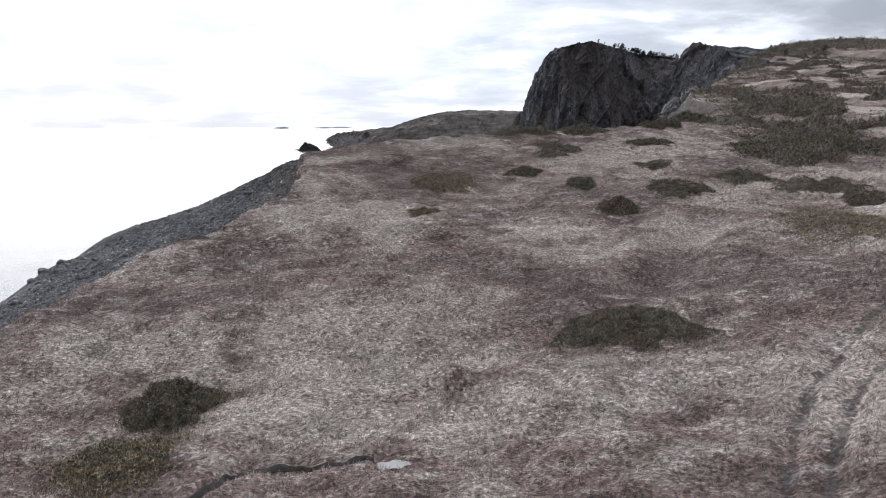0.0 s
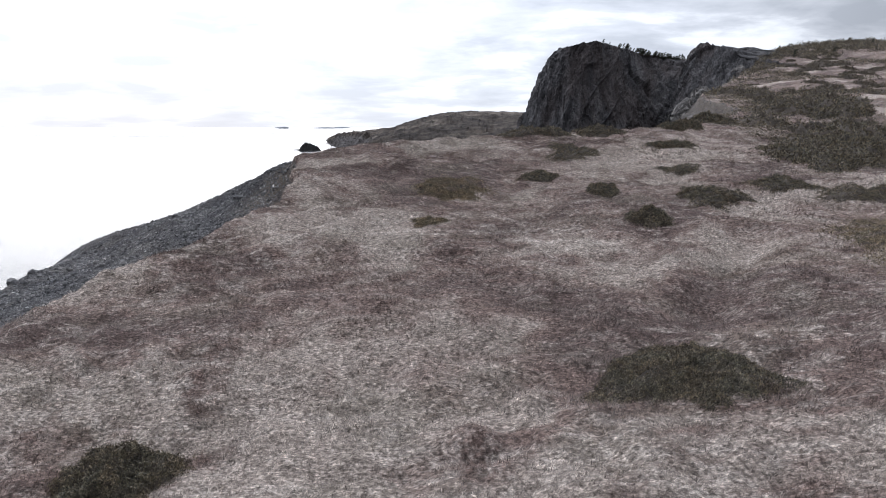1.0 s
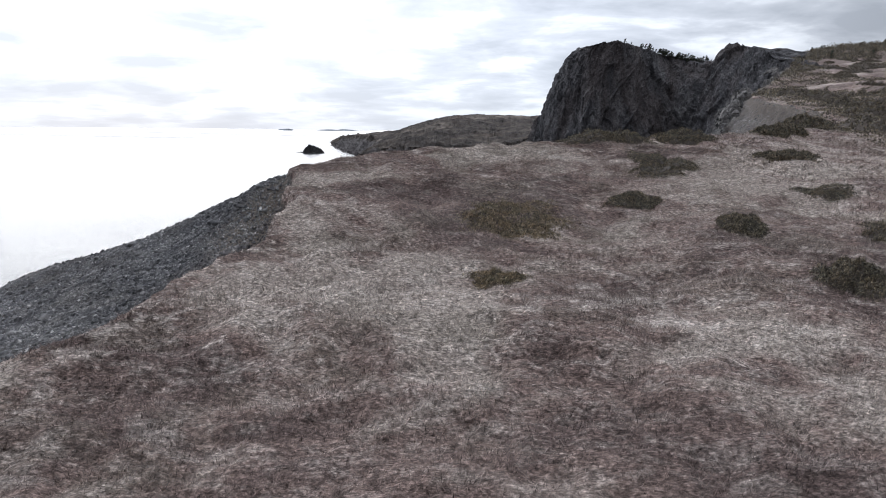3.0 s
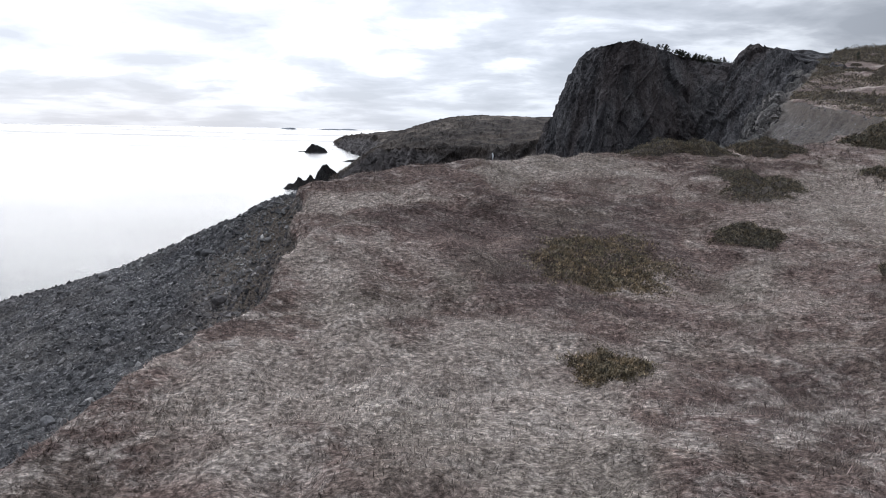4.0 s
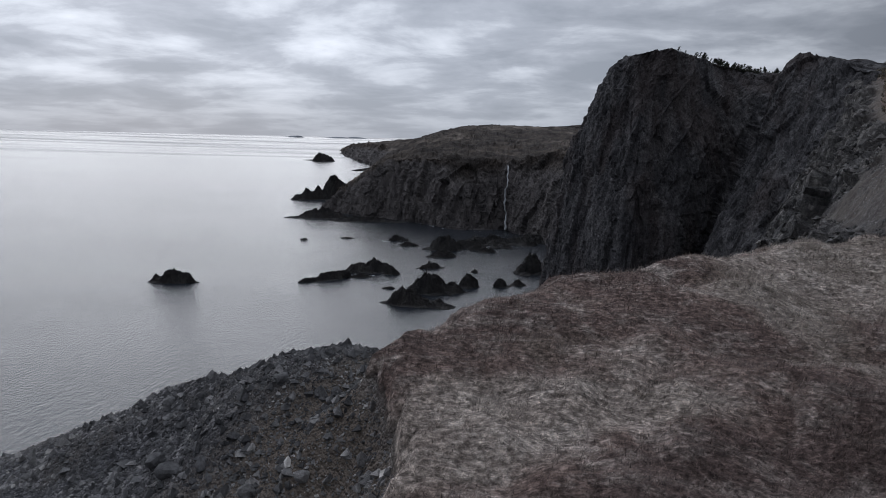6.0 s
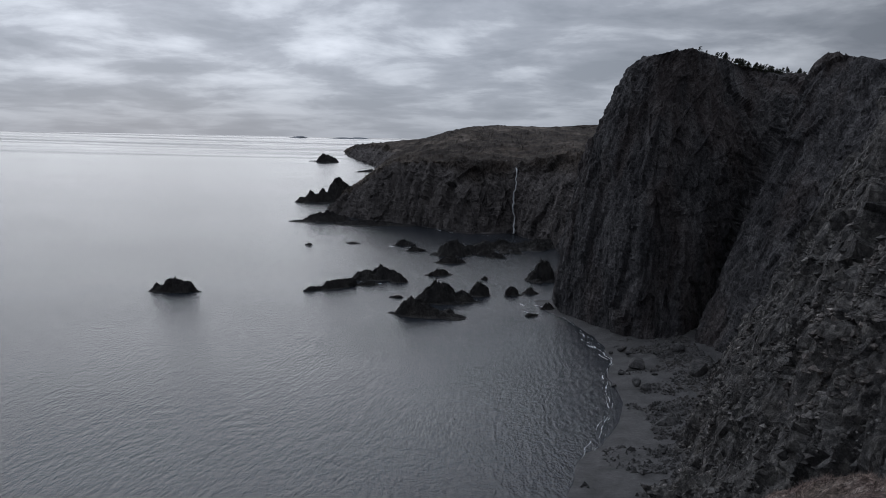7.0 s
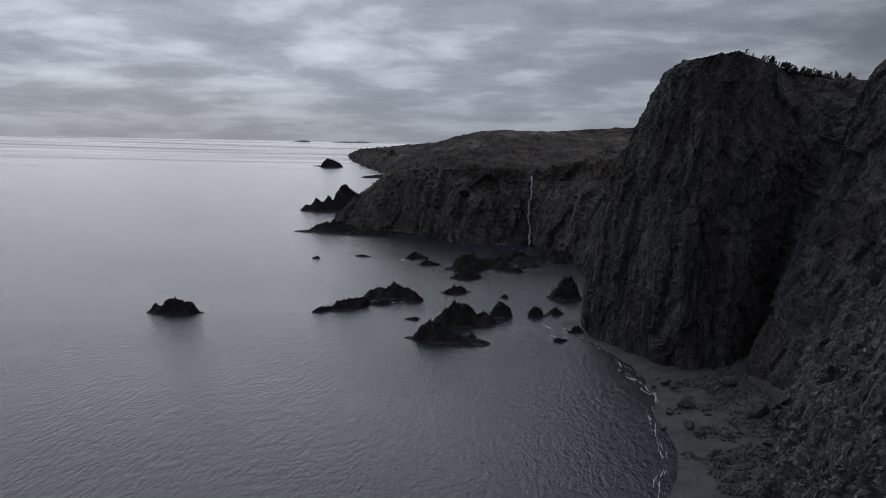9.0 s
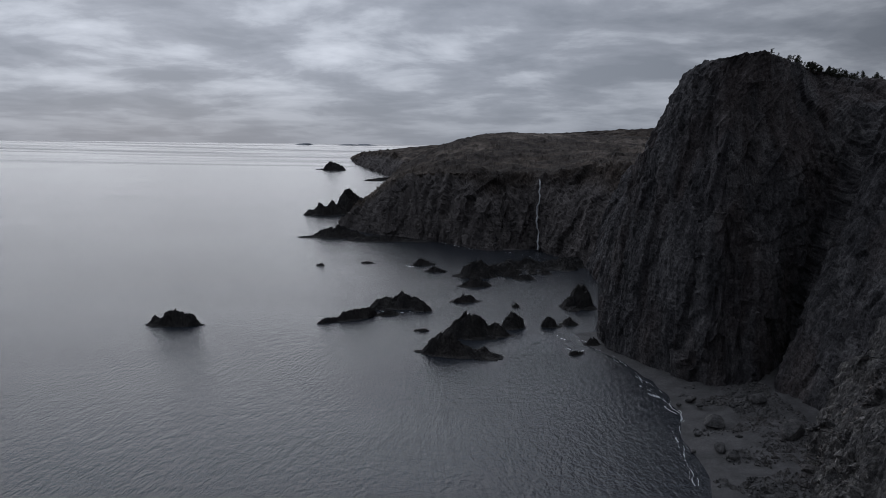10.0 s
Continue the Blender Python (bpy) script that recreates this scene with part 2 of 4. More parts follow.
def land(x, y, fine=True):
    """Height, and how bare of turf the land is, at each x, y."""
    x, y = np.asarray(x, float), np.asarray(y, float)
    wob = 0.9 * fbm(flat(x, y, 3.0), 4, 5, 0.6) * (0.35 + 0.65 * ss(34, 44, y))
    d, v = rim_distance(x, y)
    d = d + wob
    out = np.maximum(d, 0)
    drop = v[:, 0] * ss(0, 1, (out + 0.5 * fbm(flat(x, y, 0.9), 3, 44) * ss(0, 0.3, out)) / np.clip(3.0 - 1.6 * (v[:, 0] - 1.1), 0.9, 3.0)) + v[:, 1] * out + v[:, 3] * bend(out - v[:, 2], 2.0) - v[:, 3] * bend(-v[:, 2], 2.0)
    top = upland(x, y)
    z = top - drop
    # the steep fresh scarp under the turf lip, and the talus below it
    side = ss(24, 40, y) * (1 - ss(-12.5, -11.0, x + 0.5 * np.maximum(y - 69, 0)))
    lip = top - 0.7 * ss(0.0, 0.35, out) - (1.15 + 0.25 * fbm(flat(x, y, 2.2), 3, 45)) * out
    under = np.maximum(talus(x, y), lip) - 0.25 * np.exp(-((lip - talus(x, y)) / 0.8) ** 2)
    fresh = ss(-2.2, 0.2, lip - talus(x, y)) * side
    z = z * (1 - side) + np.minimum(under, top) * side
    bare = ss(-0.1, 0.5, d) * v[:, 4] + ss(4, 8, d) * (1 - v[:, 4])
    bare = np.clip(bare, 0, 1)
    turf = 1 - bare
    z = z + turf * (0.55 * fbm(flat(x, y, 14), 2, 31) + 0.30 * fbm(flat(x, y, 4.2), 2, 32))
    far = ss(95, 150, y) * turf
    z = z + far * 1.5 * fbm(flat(x, y, 22), 3, 36)
    if fine:
        z = z + turf * (0.24 * fbm(flat(x, y, 1.3), 2, 33) + 0.10 * fbm(flat(x, y, 0.5), 2, 34))
        gravel = bare * (1 - ss(12, 22, d))
        z = z + gravel * (0.35 * fbm(flat(x, y, 5), 3, 37) + 0.10 * fbm(flat(x, y, 0.8), 3, 38))
        crag = bare * craggy(d, x, y)
        z = z + crag * 3.5 * fbm(flat(x, y, 16), 3, 41, 0.55, True)
    for ax, ay, bx, by, deep, wide in RUTS:
        t = np.clip(((x - ax) * (bx - ax) + (y - ay) * (by - ay)) / ((bx - ax) ** 2 + (by - ay) ** 2), 0, 1)
        q = np.hypot(x - ax - t * (bx - ax), y - ay - t * (by - ay)) + 0.06 * fbm(flat(x, y, 1.2), 2, 51)
        z = z - deep * np.exp(-(q / wide) ** 2)
        if wide < 1:
            bare = np.maximum(bare, 0.5 * np.exp(-(q / wide) ** 2))
    for cx, cy, rad, deep in HOLLOWS:
        z = z - deep * np.exp(-((x - cx) ** 2 + (y - cy) ** 2) / rad ** 2)
    fan = ss(100, 110, y) * (1 - ss(152, 168, y)) * ss(30, 36, x) * (1 - ss(10, 15, d))
    return np.maximum(z, -6), bare, np.maximum(np.maximum(np.exp(-out / 3.0) * (1 - 0.7 * side), fresh), 0.5 * fan) * bare, bare * craggy(d, x, y)


# stretches of heath (+) and of bleached grass (-): x, y, reach in x and in y, how much
STRETCHES = [(-1, 34.5, 12, 6.5, .10), (-5, 63, 5, 4, .06), (2, 62, 11, 6, .06), (12, 39, 5, 3, .05), (-11, 29.5, 4, 3, -.12), (11, 31, 2.2, 1.8, -.13), (2, 22, 8, 2.5, -.06),
             (-7, 50, 9, 4.5, -.08), (5, 46, 6, 3, -.07), (-1, 75, 9, 3, -.06), (-11.5, 56, 3, 8, -.09), (-4, 56.5, 5, 4, .07)]


def heath_at(x, y):
    return sum(k * np.exp(-((x - cx) / rx) ** 2 - ((y - cy) / ry) ** 2) for cx, cy, rx, ry, k in STRETCHES)


# ---- mesh helpers ----
def mesh_of(name, verts, faces, material, smooth=True, attrs=None):
    """A mesh from arrays of points and of triangles or quads."""
    me = bpy.data.meshes.new(name)
    verts = np.ascontiguousarray(verts, np.float32)
    faces = np.ascontiguousarray(faces, np.int32)
    n, k = faces.shape
    me.vertices.add(len(verts))
    me.vertices.foreach_set("co", verts.ravel())
    me.loops.add(n * k)
    me.loops.foreach_set("vertex_index", faces.ravel())
    me.polygons.add(n)
    me.polygons.foreach_set("loop_start", np.arange(0, n * k, k, dtype=np.int32))
    me.polygons.foreach_set("use_smooth", np.zeros(n, bool) | smooth)
    for key, values in (attrs or {}).items():
        me.attributes.new(key, "FLOAT", "POINT").data.foreach_set("value", np.ascontiguousarray(values, np.float32))
    me.update(calc_edges=True)
    me.materials.append(material)
    return me


def grid_faces(rows, cols, wrap=False):
    i = np.arange(rows * cols).reshape(rows, cols)
    if wrap:
        i = np.concatenate([i, i[:, :1]], 1)
    return np.stack([i[:-1, :-1].ravel(), i[:-1, 1:].ravel(), i[1:, 1:].ravel(), i[1:, :-1].ravel()], 1)


def part(name, me, parent=None, label=""):
    ob = new(name, me)
    ob.parent = parent
    return tagged(ob, label)


def steps(*spans):
    """Growing coordinates: (from, to, step) one after the other."""
    return np.unique(np.concatenate([np.arange(a, b + 1e-6, s) for a, b, s in spans]).round(4))


# ---- materials ----
def material(name):
    m = bpy.data.materials.new(name)
    m.use_nodes = True
    nt = m.node_tree
    return m, nt, nt.nodes["Principled BSDF"]


def where(nt, scale=(1, 1, 1)):
    geo = node(nt, "ShaderNodeNewGeometry")
    mp = node(nt, "ShaderNodeMapping")
    mp.inputs["Scale"].default_value = scale
    link(nt, geo.outputs["Position"], mp.inputs[0])
    return mp.outputs[0]


def noisy(nt, vec, scale, detail=4.0, rough=0.55, distort=0.0):
    n = node(nt, "ShaderNodeTexNoise", Scale=scale, Detail=detail, Roughness=rough, Distortion=distort)
    link(nt, vec, n.inputs["Vector"])
    return n.outputs[0]


def relief(nt, bsdf, height, strength, distance):
    b = node(nt, "ShaderNodeBump", Strength=strength, Distance=distance)
    link(nt, height, b.inputs["Height"])
    link(nt, b.outputs[0], bsdf.inputs["Normal"])


STRAW, PALE, HEATH, RUST, MOSS = (0.35, 0.306, 0.275), (0.52, 0.478, 0.442), (0.132, 0.099, 0.091), (0.2, 0.15, 0.134), (0.18, 0.165, 0.135)


def turf_colour(nt):
    """Dry straw, bleached tufts, purple-brown heath and mossy green in patches."""
    p = where(nt)
    wind = where(nt, (0.8, 1.25, 1.0))
    patch = noisy(nt, p, 0.11, 8, 0.6, 0.5)
    # heath takes over higher up the hill
    sep = node(nt, "ShaderNodeSeparateXYZ")
    link(nt, p, sep.inputs[0])
    hill = node(nt, "ShaderNodeMapRange")
    hill.inputs[1].default_value, hill.inputs[2].default_value = 70.0, 125.0
    hill.inputs[3].default_value, hill.inputs[4].default_value = 0.0, 0.05
    link(nt, sep.outputs[1], hill.inputs[0])
    patch = maths(nt, "SUBTRACT", patch, hill.outputs[0])
    # where heath or bleached grass holds the ground
    heath = node(nt, "ShaderNodeAttribute", attribute_name="heath").outputs["Fac"]
    patch = maths(nt, "SUBTRACT", patch, heath)
    tone = ramp(nt, patch, (0.41, HEATH), (0.49, RUST), (0.56, STRAW), (0.66, STRAW))
    green = ramp(nt, noisy(nt, p, 0.23, 4, 0.6), (0.52, (0,)), (0.62, (0.3,)))
    tone = mixcol(nt, green, tone, MOSS)
    pale = ramp(nt, noisy(nt, wind, 0.9, 9, 0.8, 0.4), (0.49, (0,)), (0.64, (0.66,)))
    pale = maths(nt, "MULTIPLY", pale, maths(nt, "SUBTRACT", 1.0, maths(nt, "MULTIPLY", hill.outputs[0], 6.0)))
    pale = maths(nt, "MULTIPLY", pale, maths(nt, "SUBTRACT", 1.0, maths(nt, "MULTIPLY", heath, 6.0)))
    tone = mixcol(nt, pale, tone, PALE)
    # tussock by tussock
    clump = ramp(nt, noisy(nt, p, 4.2, 3, 0.7, 0.6), (0.36, (0.64, 0.62, 0.61)), (0.5, (0.97, 0.96, 0.95)), (0.64, (1.3, 1.29, 1.27)))
    tone = mixcol(nt, 1.0, tone, clump, "MULTIPLY")
    # combed strands
    comb = node(nt, "ShaderNodeMapping")
    comb.inputs["Rotation"].default_value = (0, 0, radians(-28))
    comb.inputs["Scale"].default_value = (5.5, 14.0, 9.0)
    link(nt, p, comb.inputs[0])
    strand = ramp(nt, noisy(nt, comb.outputs[0], 1.0, 3, 0.65, 0.8), (0.34, (0.52, 0.51, 0.51)), (0.5, (0.92, 0.91, 0.91)), (0.66, (1.55, 1.54, 1.53)))
    return mixcol(nt, 1.0, tone, strand, "MULTIPLY"), p


def turf_material():
    m, nt, bsdf = material("dry_turf")
    tone, p = turf_colour(nt)
    fleck = ramp(nt, noisy(nt, p, 7.0, 5, 0.75), (0.38, (0.45, 0.43, 0.42)), (0.6, (1.4, 1.38, 1.36)))
    tone = mixcol(nt, 1.0, tone, fleck, "MULTIPLY")
    # bare soil, gravel and rock
    grit = noisy(nt, p, 1.2, 8, 0.75)
    soil = ramp(nt, grit, (0.30, (0.056, 0.057, 0.063)), (0.5, (0.118, 0.118, 0.127)), (0.72, (0.235, 0.231, 0.232)))
    pebble = node(nt, "ShaderNodeTexVoronoi", Scale=7.0)
    link(nt, p, pebble.inputs["Vector"])
    small = node(nt, "ShaderNodeTexVoronoi", Scale=17.0)
    link(nt, p, small.inputs["Vector"])
    shade = node(nt, "ShaderNodeSeparateColor")
    link(nt, pebble.outputs["Color"], shade.inputs[0])
    soil = mixcol(nt, 1.0, soil, ramp(nt, shade.outputs[0], (0.0, (0.45, 0.45, 0.46)), (0.7, (1.0, 1.0, 1.0)), (1.0, (2.0, 1.97, 1.92))), "MULTIPLY")
    stony = maths(nt, "ADD", maths(nt, "MULTIPLY", pebble.outputs["Distance"], -1.0), maths(nt, "MULTIPLY", small.outputs["Distance"], -0.5))
    brown = ramp(nt, noisy(nt, p, 0.25, 4, 0.6), (0.45, (0,)), (0.6, (0.6,)))
    soil = mixcol(nt, brown, soil, (0.095, 0.085, 0.076))
    fall = node(nt, "ShaderNodeMapping")
    fall.inputs["Rotation"].default_value = (0, 0, radians(-38))
    fall.inputs["Scale"].default_value = (0.12, 1.0, 0.3)
    link(nt, p, fall.inputs[0])
    soil = mixcol(nt, 1.0, soil, ramp(nt, noisy(nt, fall.outputs[0], 1.1, 6, 0.65, 0.2), (0.36, (0.62, 0.62, 0.64)), (0.62, (1.35, 1.32, 1.27))), "MULTIPLY")
    fresh = node(nt, "ShaderNodeAttribute", attribute_name="soil")
    soil = mixcol(nt, fresh.outputs["Fac"], soil, mixcol(nt, grit, (0.075, 0.06, 0.051), (0.25, 0.208, 0.175)))
    rock = ramp(nt, noisy(nt, where(nt, (1.0, 1.0, 0.4)), 0.35, 8, 0.7, 0.4), (0.34, (0.034, 0.033, 0.034)), (0.5, (0.112, 0.108, 0.107)), (0.66, (0.26, 0.25, 0.24)))
    rock = mixcol(nt, 1.0, rock, ramp(nt, noisy(nt, p, 1.1, 7, 0.75, 0.3), (0.36, (0.4, 0.4, 0.4)), (0.62, (1.6, 1.58, 1.55))), "MULTIPLY")
    block = node(nt, "ShaderNodeTexVoronoi", Scale=1.4)
    link(nt, where(nt, (1.0, 1.0, 0.6)), block.inputs["Vector"])
    tint = node(nt, "ShaderNodeSeparateColor")
    link(nt, block.outputs["Color"], tint.inputs[0])
    rock = mixcol(nt, 1.0, rock, ramp(nt, tint.outputs[0], (0.0, (0.5, 0.5, 0.5)), (0.7, (1.0, 1.0, 1.0)), (1.0, (1.8, 1.77, 1.73))), "MULTIPLY")
    crag = node(nt, "ShaderNodeAttribute", attribute_name="crag")
    soil = mixcol(nt, crag.outputs["Fac"], soil, mixcol(nt, 0.3, rock, soil))
    at = node(nt, "ShaderNodeAttribute", attribute_name="bare")
    edge = maths(nt, "ADD", at.outputs["Fac"], maths(nt, "MULTIPLY", maths(nt, "SUBTRACT", grit, 0.5), 0.7))
    mask = ramp(nt, edge, (0.42, (0,)), (0.58, (1,)))
    link(nt, mixcol(nt, mask, tone, soil), bsdf.inputs["Base Color"])
    bsdf.inputs["Roughness"].default_value = 0.95
    bsdf.inputs["Specular IOR Level"].default_value = 0.15
    turfy = noisy(nt, p, 5.0, 6, 0.75)
    height = node(nt, "ShaderNodeMix")
    link(nt, mask, height.inputs[0])
    link(nt, turfy, height.inputs[2])
    link(nt, stony, height.inputs[3])
    rocky = maths(nt, "MULTIPLY", maths(nt, "MULTIPLY", noisy(nt, where(nt, (1, 1, 0.6)), 1.3, 9, 0.8, 0.2), crag.outputs["Fac"]), 5.0)
    rubble = maths(nt, "MULTIPLY", maths(nt, "MULTIPLY", block.outputs["Distance"], crag.outputs["Fac"]), -2.4)
    relief(nt, bsdf, maths(nt, "ADD", maths(nt, "ADD", height.outputs[0], rocky), rubble), 1.0, 0.13)
    return m


def blade_material():
    m, nt, bsdf = material("dry_grass_blade")
    tone, p = turf_colour(nt)
    own = node(nt, "ShaderNodeAttribute", attribute_name="shade")
    vary = ramp(nt, own.outputs["Fac"], (0.1, (0.25, 0.24, 0.235)), (0.45, (0.82, 0.81, 0.8)), (0.75, (1.35, 1.33, 1.31)), (0.95, (1.8, 1.78, 1.76)))
    link(nt, mixcol(nt, 1.0, tone, vary, "MULTIPLY"), bsdf.inputs["Base Color"])
    bsdf.inputs["Roughness"].default_value = 0.8
    bsdf.inputs["Specular IOR Level"].default_value = 0.2
    return m


def leaf_material(name, dark, light):
    m, nt, bsdf = material(name)
    geo = node(nt, "ShaderNodeNewGeometry")
    tone = ramp(nt, geo.outputs["Random Per Island"], (0.0, dark), (0.7, light), (1.0, tuple(1.5 * c for c in light)))
    brown = ramp(nt, noisy(nt, where(nt), 0.9, 3, 0.6), (0.38, (0.1,)), (0.6, (0.85,)))
    tuft = ramp(nt, noisy(nt, where(nt, (1.0, 1.6, 1.0)), 3.2, 4, 0.7, 0.4), (0.36, (0.35, 0.35, 0.35)), (0.52, (1.05, 1.04, 1.0)), (0.66, (1.9, 1.86, 1.75)))
    tone = mixcol(nt, 1.0, tone, tuft, "MULTIPLY")
    link(nt, mixcol(nt, brown, tone, mixcol(nt, 1.0, tone, (1.15, 0.99, 0.88), "MULTIPLY")), bsdf.inputs["Base Color"])
    bsdf.inputs["Roughness"].default_value = 0.7
    return m


def rock_material(name, dark, mid, light, warm=0.3, bump=1.0, single=False):
    m, nt, bsdf = material(name)
    p = where(nt)
    tall = where(nt, (1.0, 1.0, 0.28))
    tone = ramp(nt, noisy(nt, tall, 0.22, 8, 0.68, 0.5), (0.32, dark), (0.5, mid), (0.7, light))
    stain = ramp(nt, noisy(nt, tall, 0.06, 4, 0.6), (0.48, (0,)), (0.62, (warm,)))
    tone = mixcol(nt, stain, tone, (mid[0] * 1.25, mid[1] * 0.98, mid[2] * 0.85))
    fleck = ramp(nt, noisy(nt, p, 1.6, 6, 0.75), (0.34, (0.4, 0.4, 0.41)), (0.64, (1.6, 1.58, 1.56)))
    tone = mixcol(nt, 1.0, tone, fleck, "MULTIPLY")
    if single:
        own = node(nt, "ShaderNodeNewGeometry").outputs["Random Per Island"]
        tone = mixcol(nt, 1.0, tone, ramp(nt, own, (0.0, (0.4, 0.4, 0.41)), (0.7, (0.95, 0.95, 0.95)), (0.95, (1.6, 1.58, 1.54)), (1.0, (2.3, 2.27, 2.2))), "MULTIPLY")
    link(nt, tone, bsdf.inputs["Base Color"])
    bsdf.inputs["Roughness"].default_value = 0.85
    bsdf.inputs["Specular IOR Level"].default_value = 0.25
    relief(nt, bsdf, noisy(nt, where(nt, (1, 1, 0.5)), 0.9, 9, 0.72, 0.4), bump, 0.9)
    return m


def sea_material():
    m, nt, bsdf = material("sea_water")
    p = where(nt, (1.0, 0.8, 1.0))
    bsdf.inputs["Base Color"].default_value = (0.022, 0.026, 0.033, 1)
    bsdf.inputs["IOR"].default_value = 1.33
    # wind-ruffled streaks far out
    far = node(nt, "ShaderNodeSeparateXYZ")
    link(nt, where(nt), far.inputs[0])
    out = node(nt, "ShaderNodeMapRange")
    out.inputs[1].default_value, out.inputs[2].default_value = 1500.0, 2600.0
    out.inputs[3].default_value, out.inputs[4].default_value = 0.0, 1.0
    link(nt, far.outputs[1], out.inputs[0])
    streak = ramp(nt, noisy(nt, where(nt, (0.12, 1.0, 0.0)), 0.0045, 5, 0.6), (0.42, (0,)), (0.62, (0.16,)))
    link(nt, maths(nt, "ADD", maths(nt, "MULTIPLY", out.outputs[0], streak), 0.18), bsdf.inputs["Roughness"])
    rot = node(nt, "ShaderNodeMapping")
    rot.inputs["Rotation"].default_value = (0, 0, radians(35))
    rot.inputs["Scale"].default_value = (1.0, 0.45, 1.0)
    link(nt, p, rot.inputs[0])
    swell = noisy(nt, rot.outputs[0], 0.72, 4, 0.6, 0.3)
    chop = noisy(nt, rot.outputs[0], 1.9, 3, 0.6, 0.3)
    long = noisy(nt, rot.outputs[0], 0.07, 2, 0.5, 0.2)
    h = maths(nt, "ADD", maths(nt, "ADD", maths(nt, "MULTIPLY", swell, 0.95), maths(nt, "MULTIPLY", chop, 0.5)), maths(nt, "MULTIPLY", long, 0.5))
    calm = ramp(nt, noisy(nt, where(nt, (0.5, 1.0, 1.0)), 0.012, 4, 0.6), (0.35, (0.6,)), (0.65, (1.0,)))
    b = node(nt, "ShaderNodeBump", Distance=0.6)
    link(nt, maths(nt, "MULTIPLY", calm, 1.0), b.inputs["Strength"])
    link(nt, h, b.inputs["Height"])
    link(nt, b.outputs[0], bsdf.inputs["Normal"])
    return m


def heath_material():
    m, nt, bsdf = material("far_heath")
    p = where(nt, (1.0, 0.4, 1.0))
    tone = ramp(nt, noisy(nt, p, 0.012, 8, 0.66, 0.5), (0.34, (0.024, 0.021, 0.02)), (0.5, (0.052, 0.043, 0.038)), (0.66, (0.125, 0.107, 0.093)))
    fleck = ramp(nt, noisy(nt, p, 0.09, 6, 0.75), (0.36, (0.4, 0.4, 0.4)), (0.62, (1.7, 1.67, 1.62)))
    tone = mixcol(nt, 1.0, tone, fleck, "MULTIPLY")
    cliff = ramp(nt, noisy(nt, where(nt, (1, 1, 0.25)), 0.12, 7, 0.7), (0.34, (0.038, 0.035, 0.036)), (0.66, (0.165, 0.15, 0.146)))
    at = node(nt, "ShaderNodeAttribute", attribute_name="bare")
    link(nt, mixcol(nt, at.outputs["Fac"], tone, cliff), bsdf.inputs["Base Color"])
    bsdf.inputs["Roughness"].default_value = 0.95
    bsdf.inputs["Specular IOR Level"].default_value = 0.1
    relief(nt, bsdf, noisy(nt, p, 0.25, 8, 0.7), 0.8, 2.5)
    return m


TURF, BLADE = turf_material(), blade_material()
JUNIPER = leaf_material("juniper_leaf", (0.022, 0.02, 0.015), (0.152, 0.137, 0.103))
SPRUCE = leaf_material("spruce_needles", (0.010, 0.014, 0.010), (0.035, 0.042, 0.028))
CROWBERRY = leaf_material("crowberry_leaf", (0.05, 0.043, 0.03), (0.225, 0.195, 0.138))
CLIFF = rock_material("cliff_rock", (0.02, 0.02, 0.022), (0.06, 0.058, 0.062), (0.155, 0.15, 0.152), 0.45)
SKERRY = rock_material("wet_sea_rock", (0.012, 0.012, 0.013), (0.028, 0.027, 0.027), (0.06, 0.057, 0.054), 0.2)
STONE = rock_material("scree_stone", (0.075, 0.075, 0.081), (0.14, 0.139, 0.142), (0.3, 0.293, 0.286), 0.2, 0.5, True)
SEA, FAR = sea_material(), heath_material()


def plain(name, colour, rough):
    m, nt, bsdf = material(name)
    tone = ramp(nt, noisy(nt, where(nt), 1.3, 5, 0.7), (0.3, tuple(0.7 * c for c in colour)), (0.7, tuple(1.25 * c for c in colour)))
    broad = ramp(nt, noisy(nt, where(nt), 0.16, 5, 0.65, 0.4), (0.36, (0.6, 0.6, 0.6)), (0.64, (1.3, 1.3, 1.3)))
    link(nt, mixcol(nt, 1.0, tone, broad, "MULTIPLY"), bsdf.inputs["Base Color"])
    bsdf.inputs["Roughness"].default_value = rough
    relief(nt, bsdf, noisy(nt, where(nt), 2.5, 5, 0.7), 0.6, 0.3)
    return m


FOAM, FALL, BARK = plain("sea_foam", (0.55, 0.57, 0.59), 0.7), plain("falling_water", (0.42, 0.43, 0.45), 0.4), plain("bark", (0.07, 0.055, 0.045), 0.9)
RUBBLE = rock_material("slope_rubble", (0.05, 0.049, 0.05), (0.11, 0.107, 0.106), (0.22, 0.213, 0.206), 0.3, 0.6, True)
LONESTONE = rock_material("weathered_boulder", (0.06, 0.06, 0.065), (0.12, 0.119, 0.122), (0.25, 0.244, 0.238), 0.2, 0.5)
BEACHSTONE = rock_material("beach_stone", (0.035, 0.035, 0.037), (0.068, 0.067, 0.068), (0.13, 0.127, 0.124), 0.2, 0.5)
# distance haze is painted into the far islands' pale grey-blue base colour
HAZE_TINT = plain("haze_tinted_island", (0.26, 0.28, 0.31), 0.95)
SHINGLE = plain("beach_shingle", (0.062, 0.06, 0.062), 0.8)


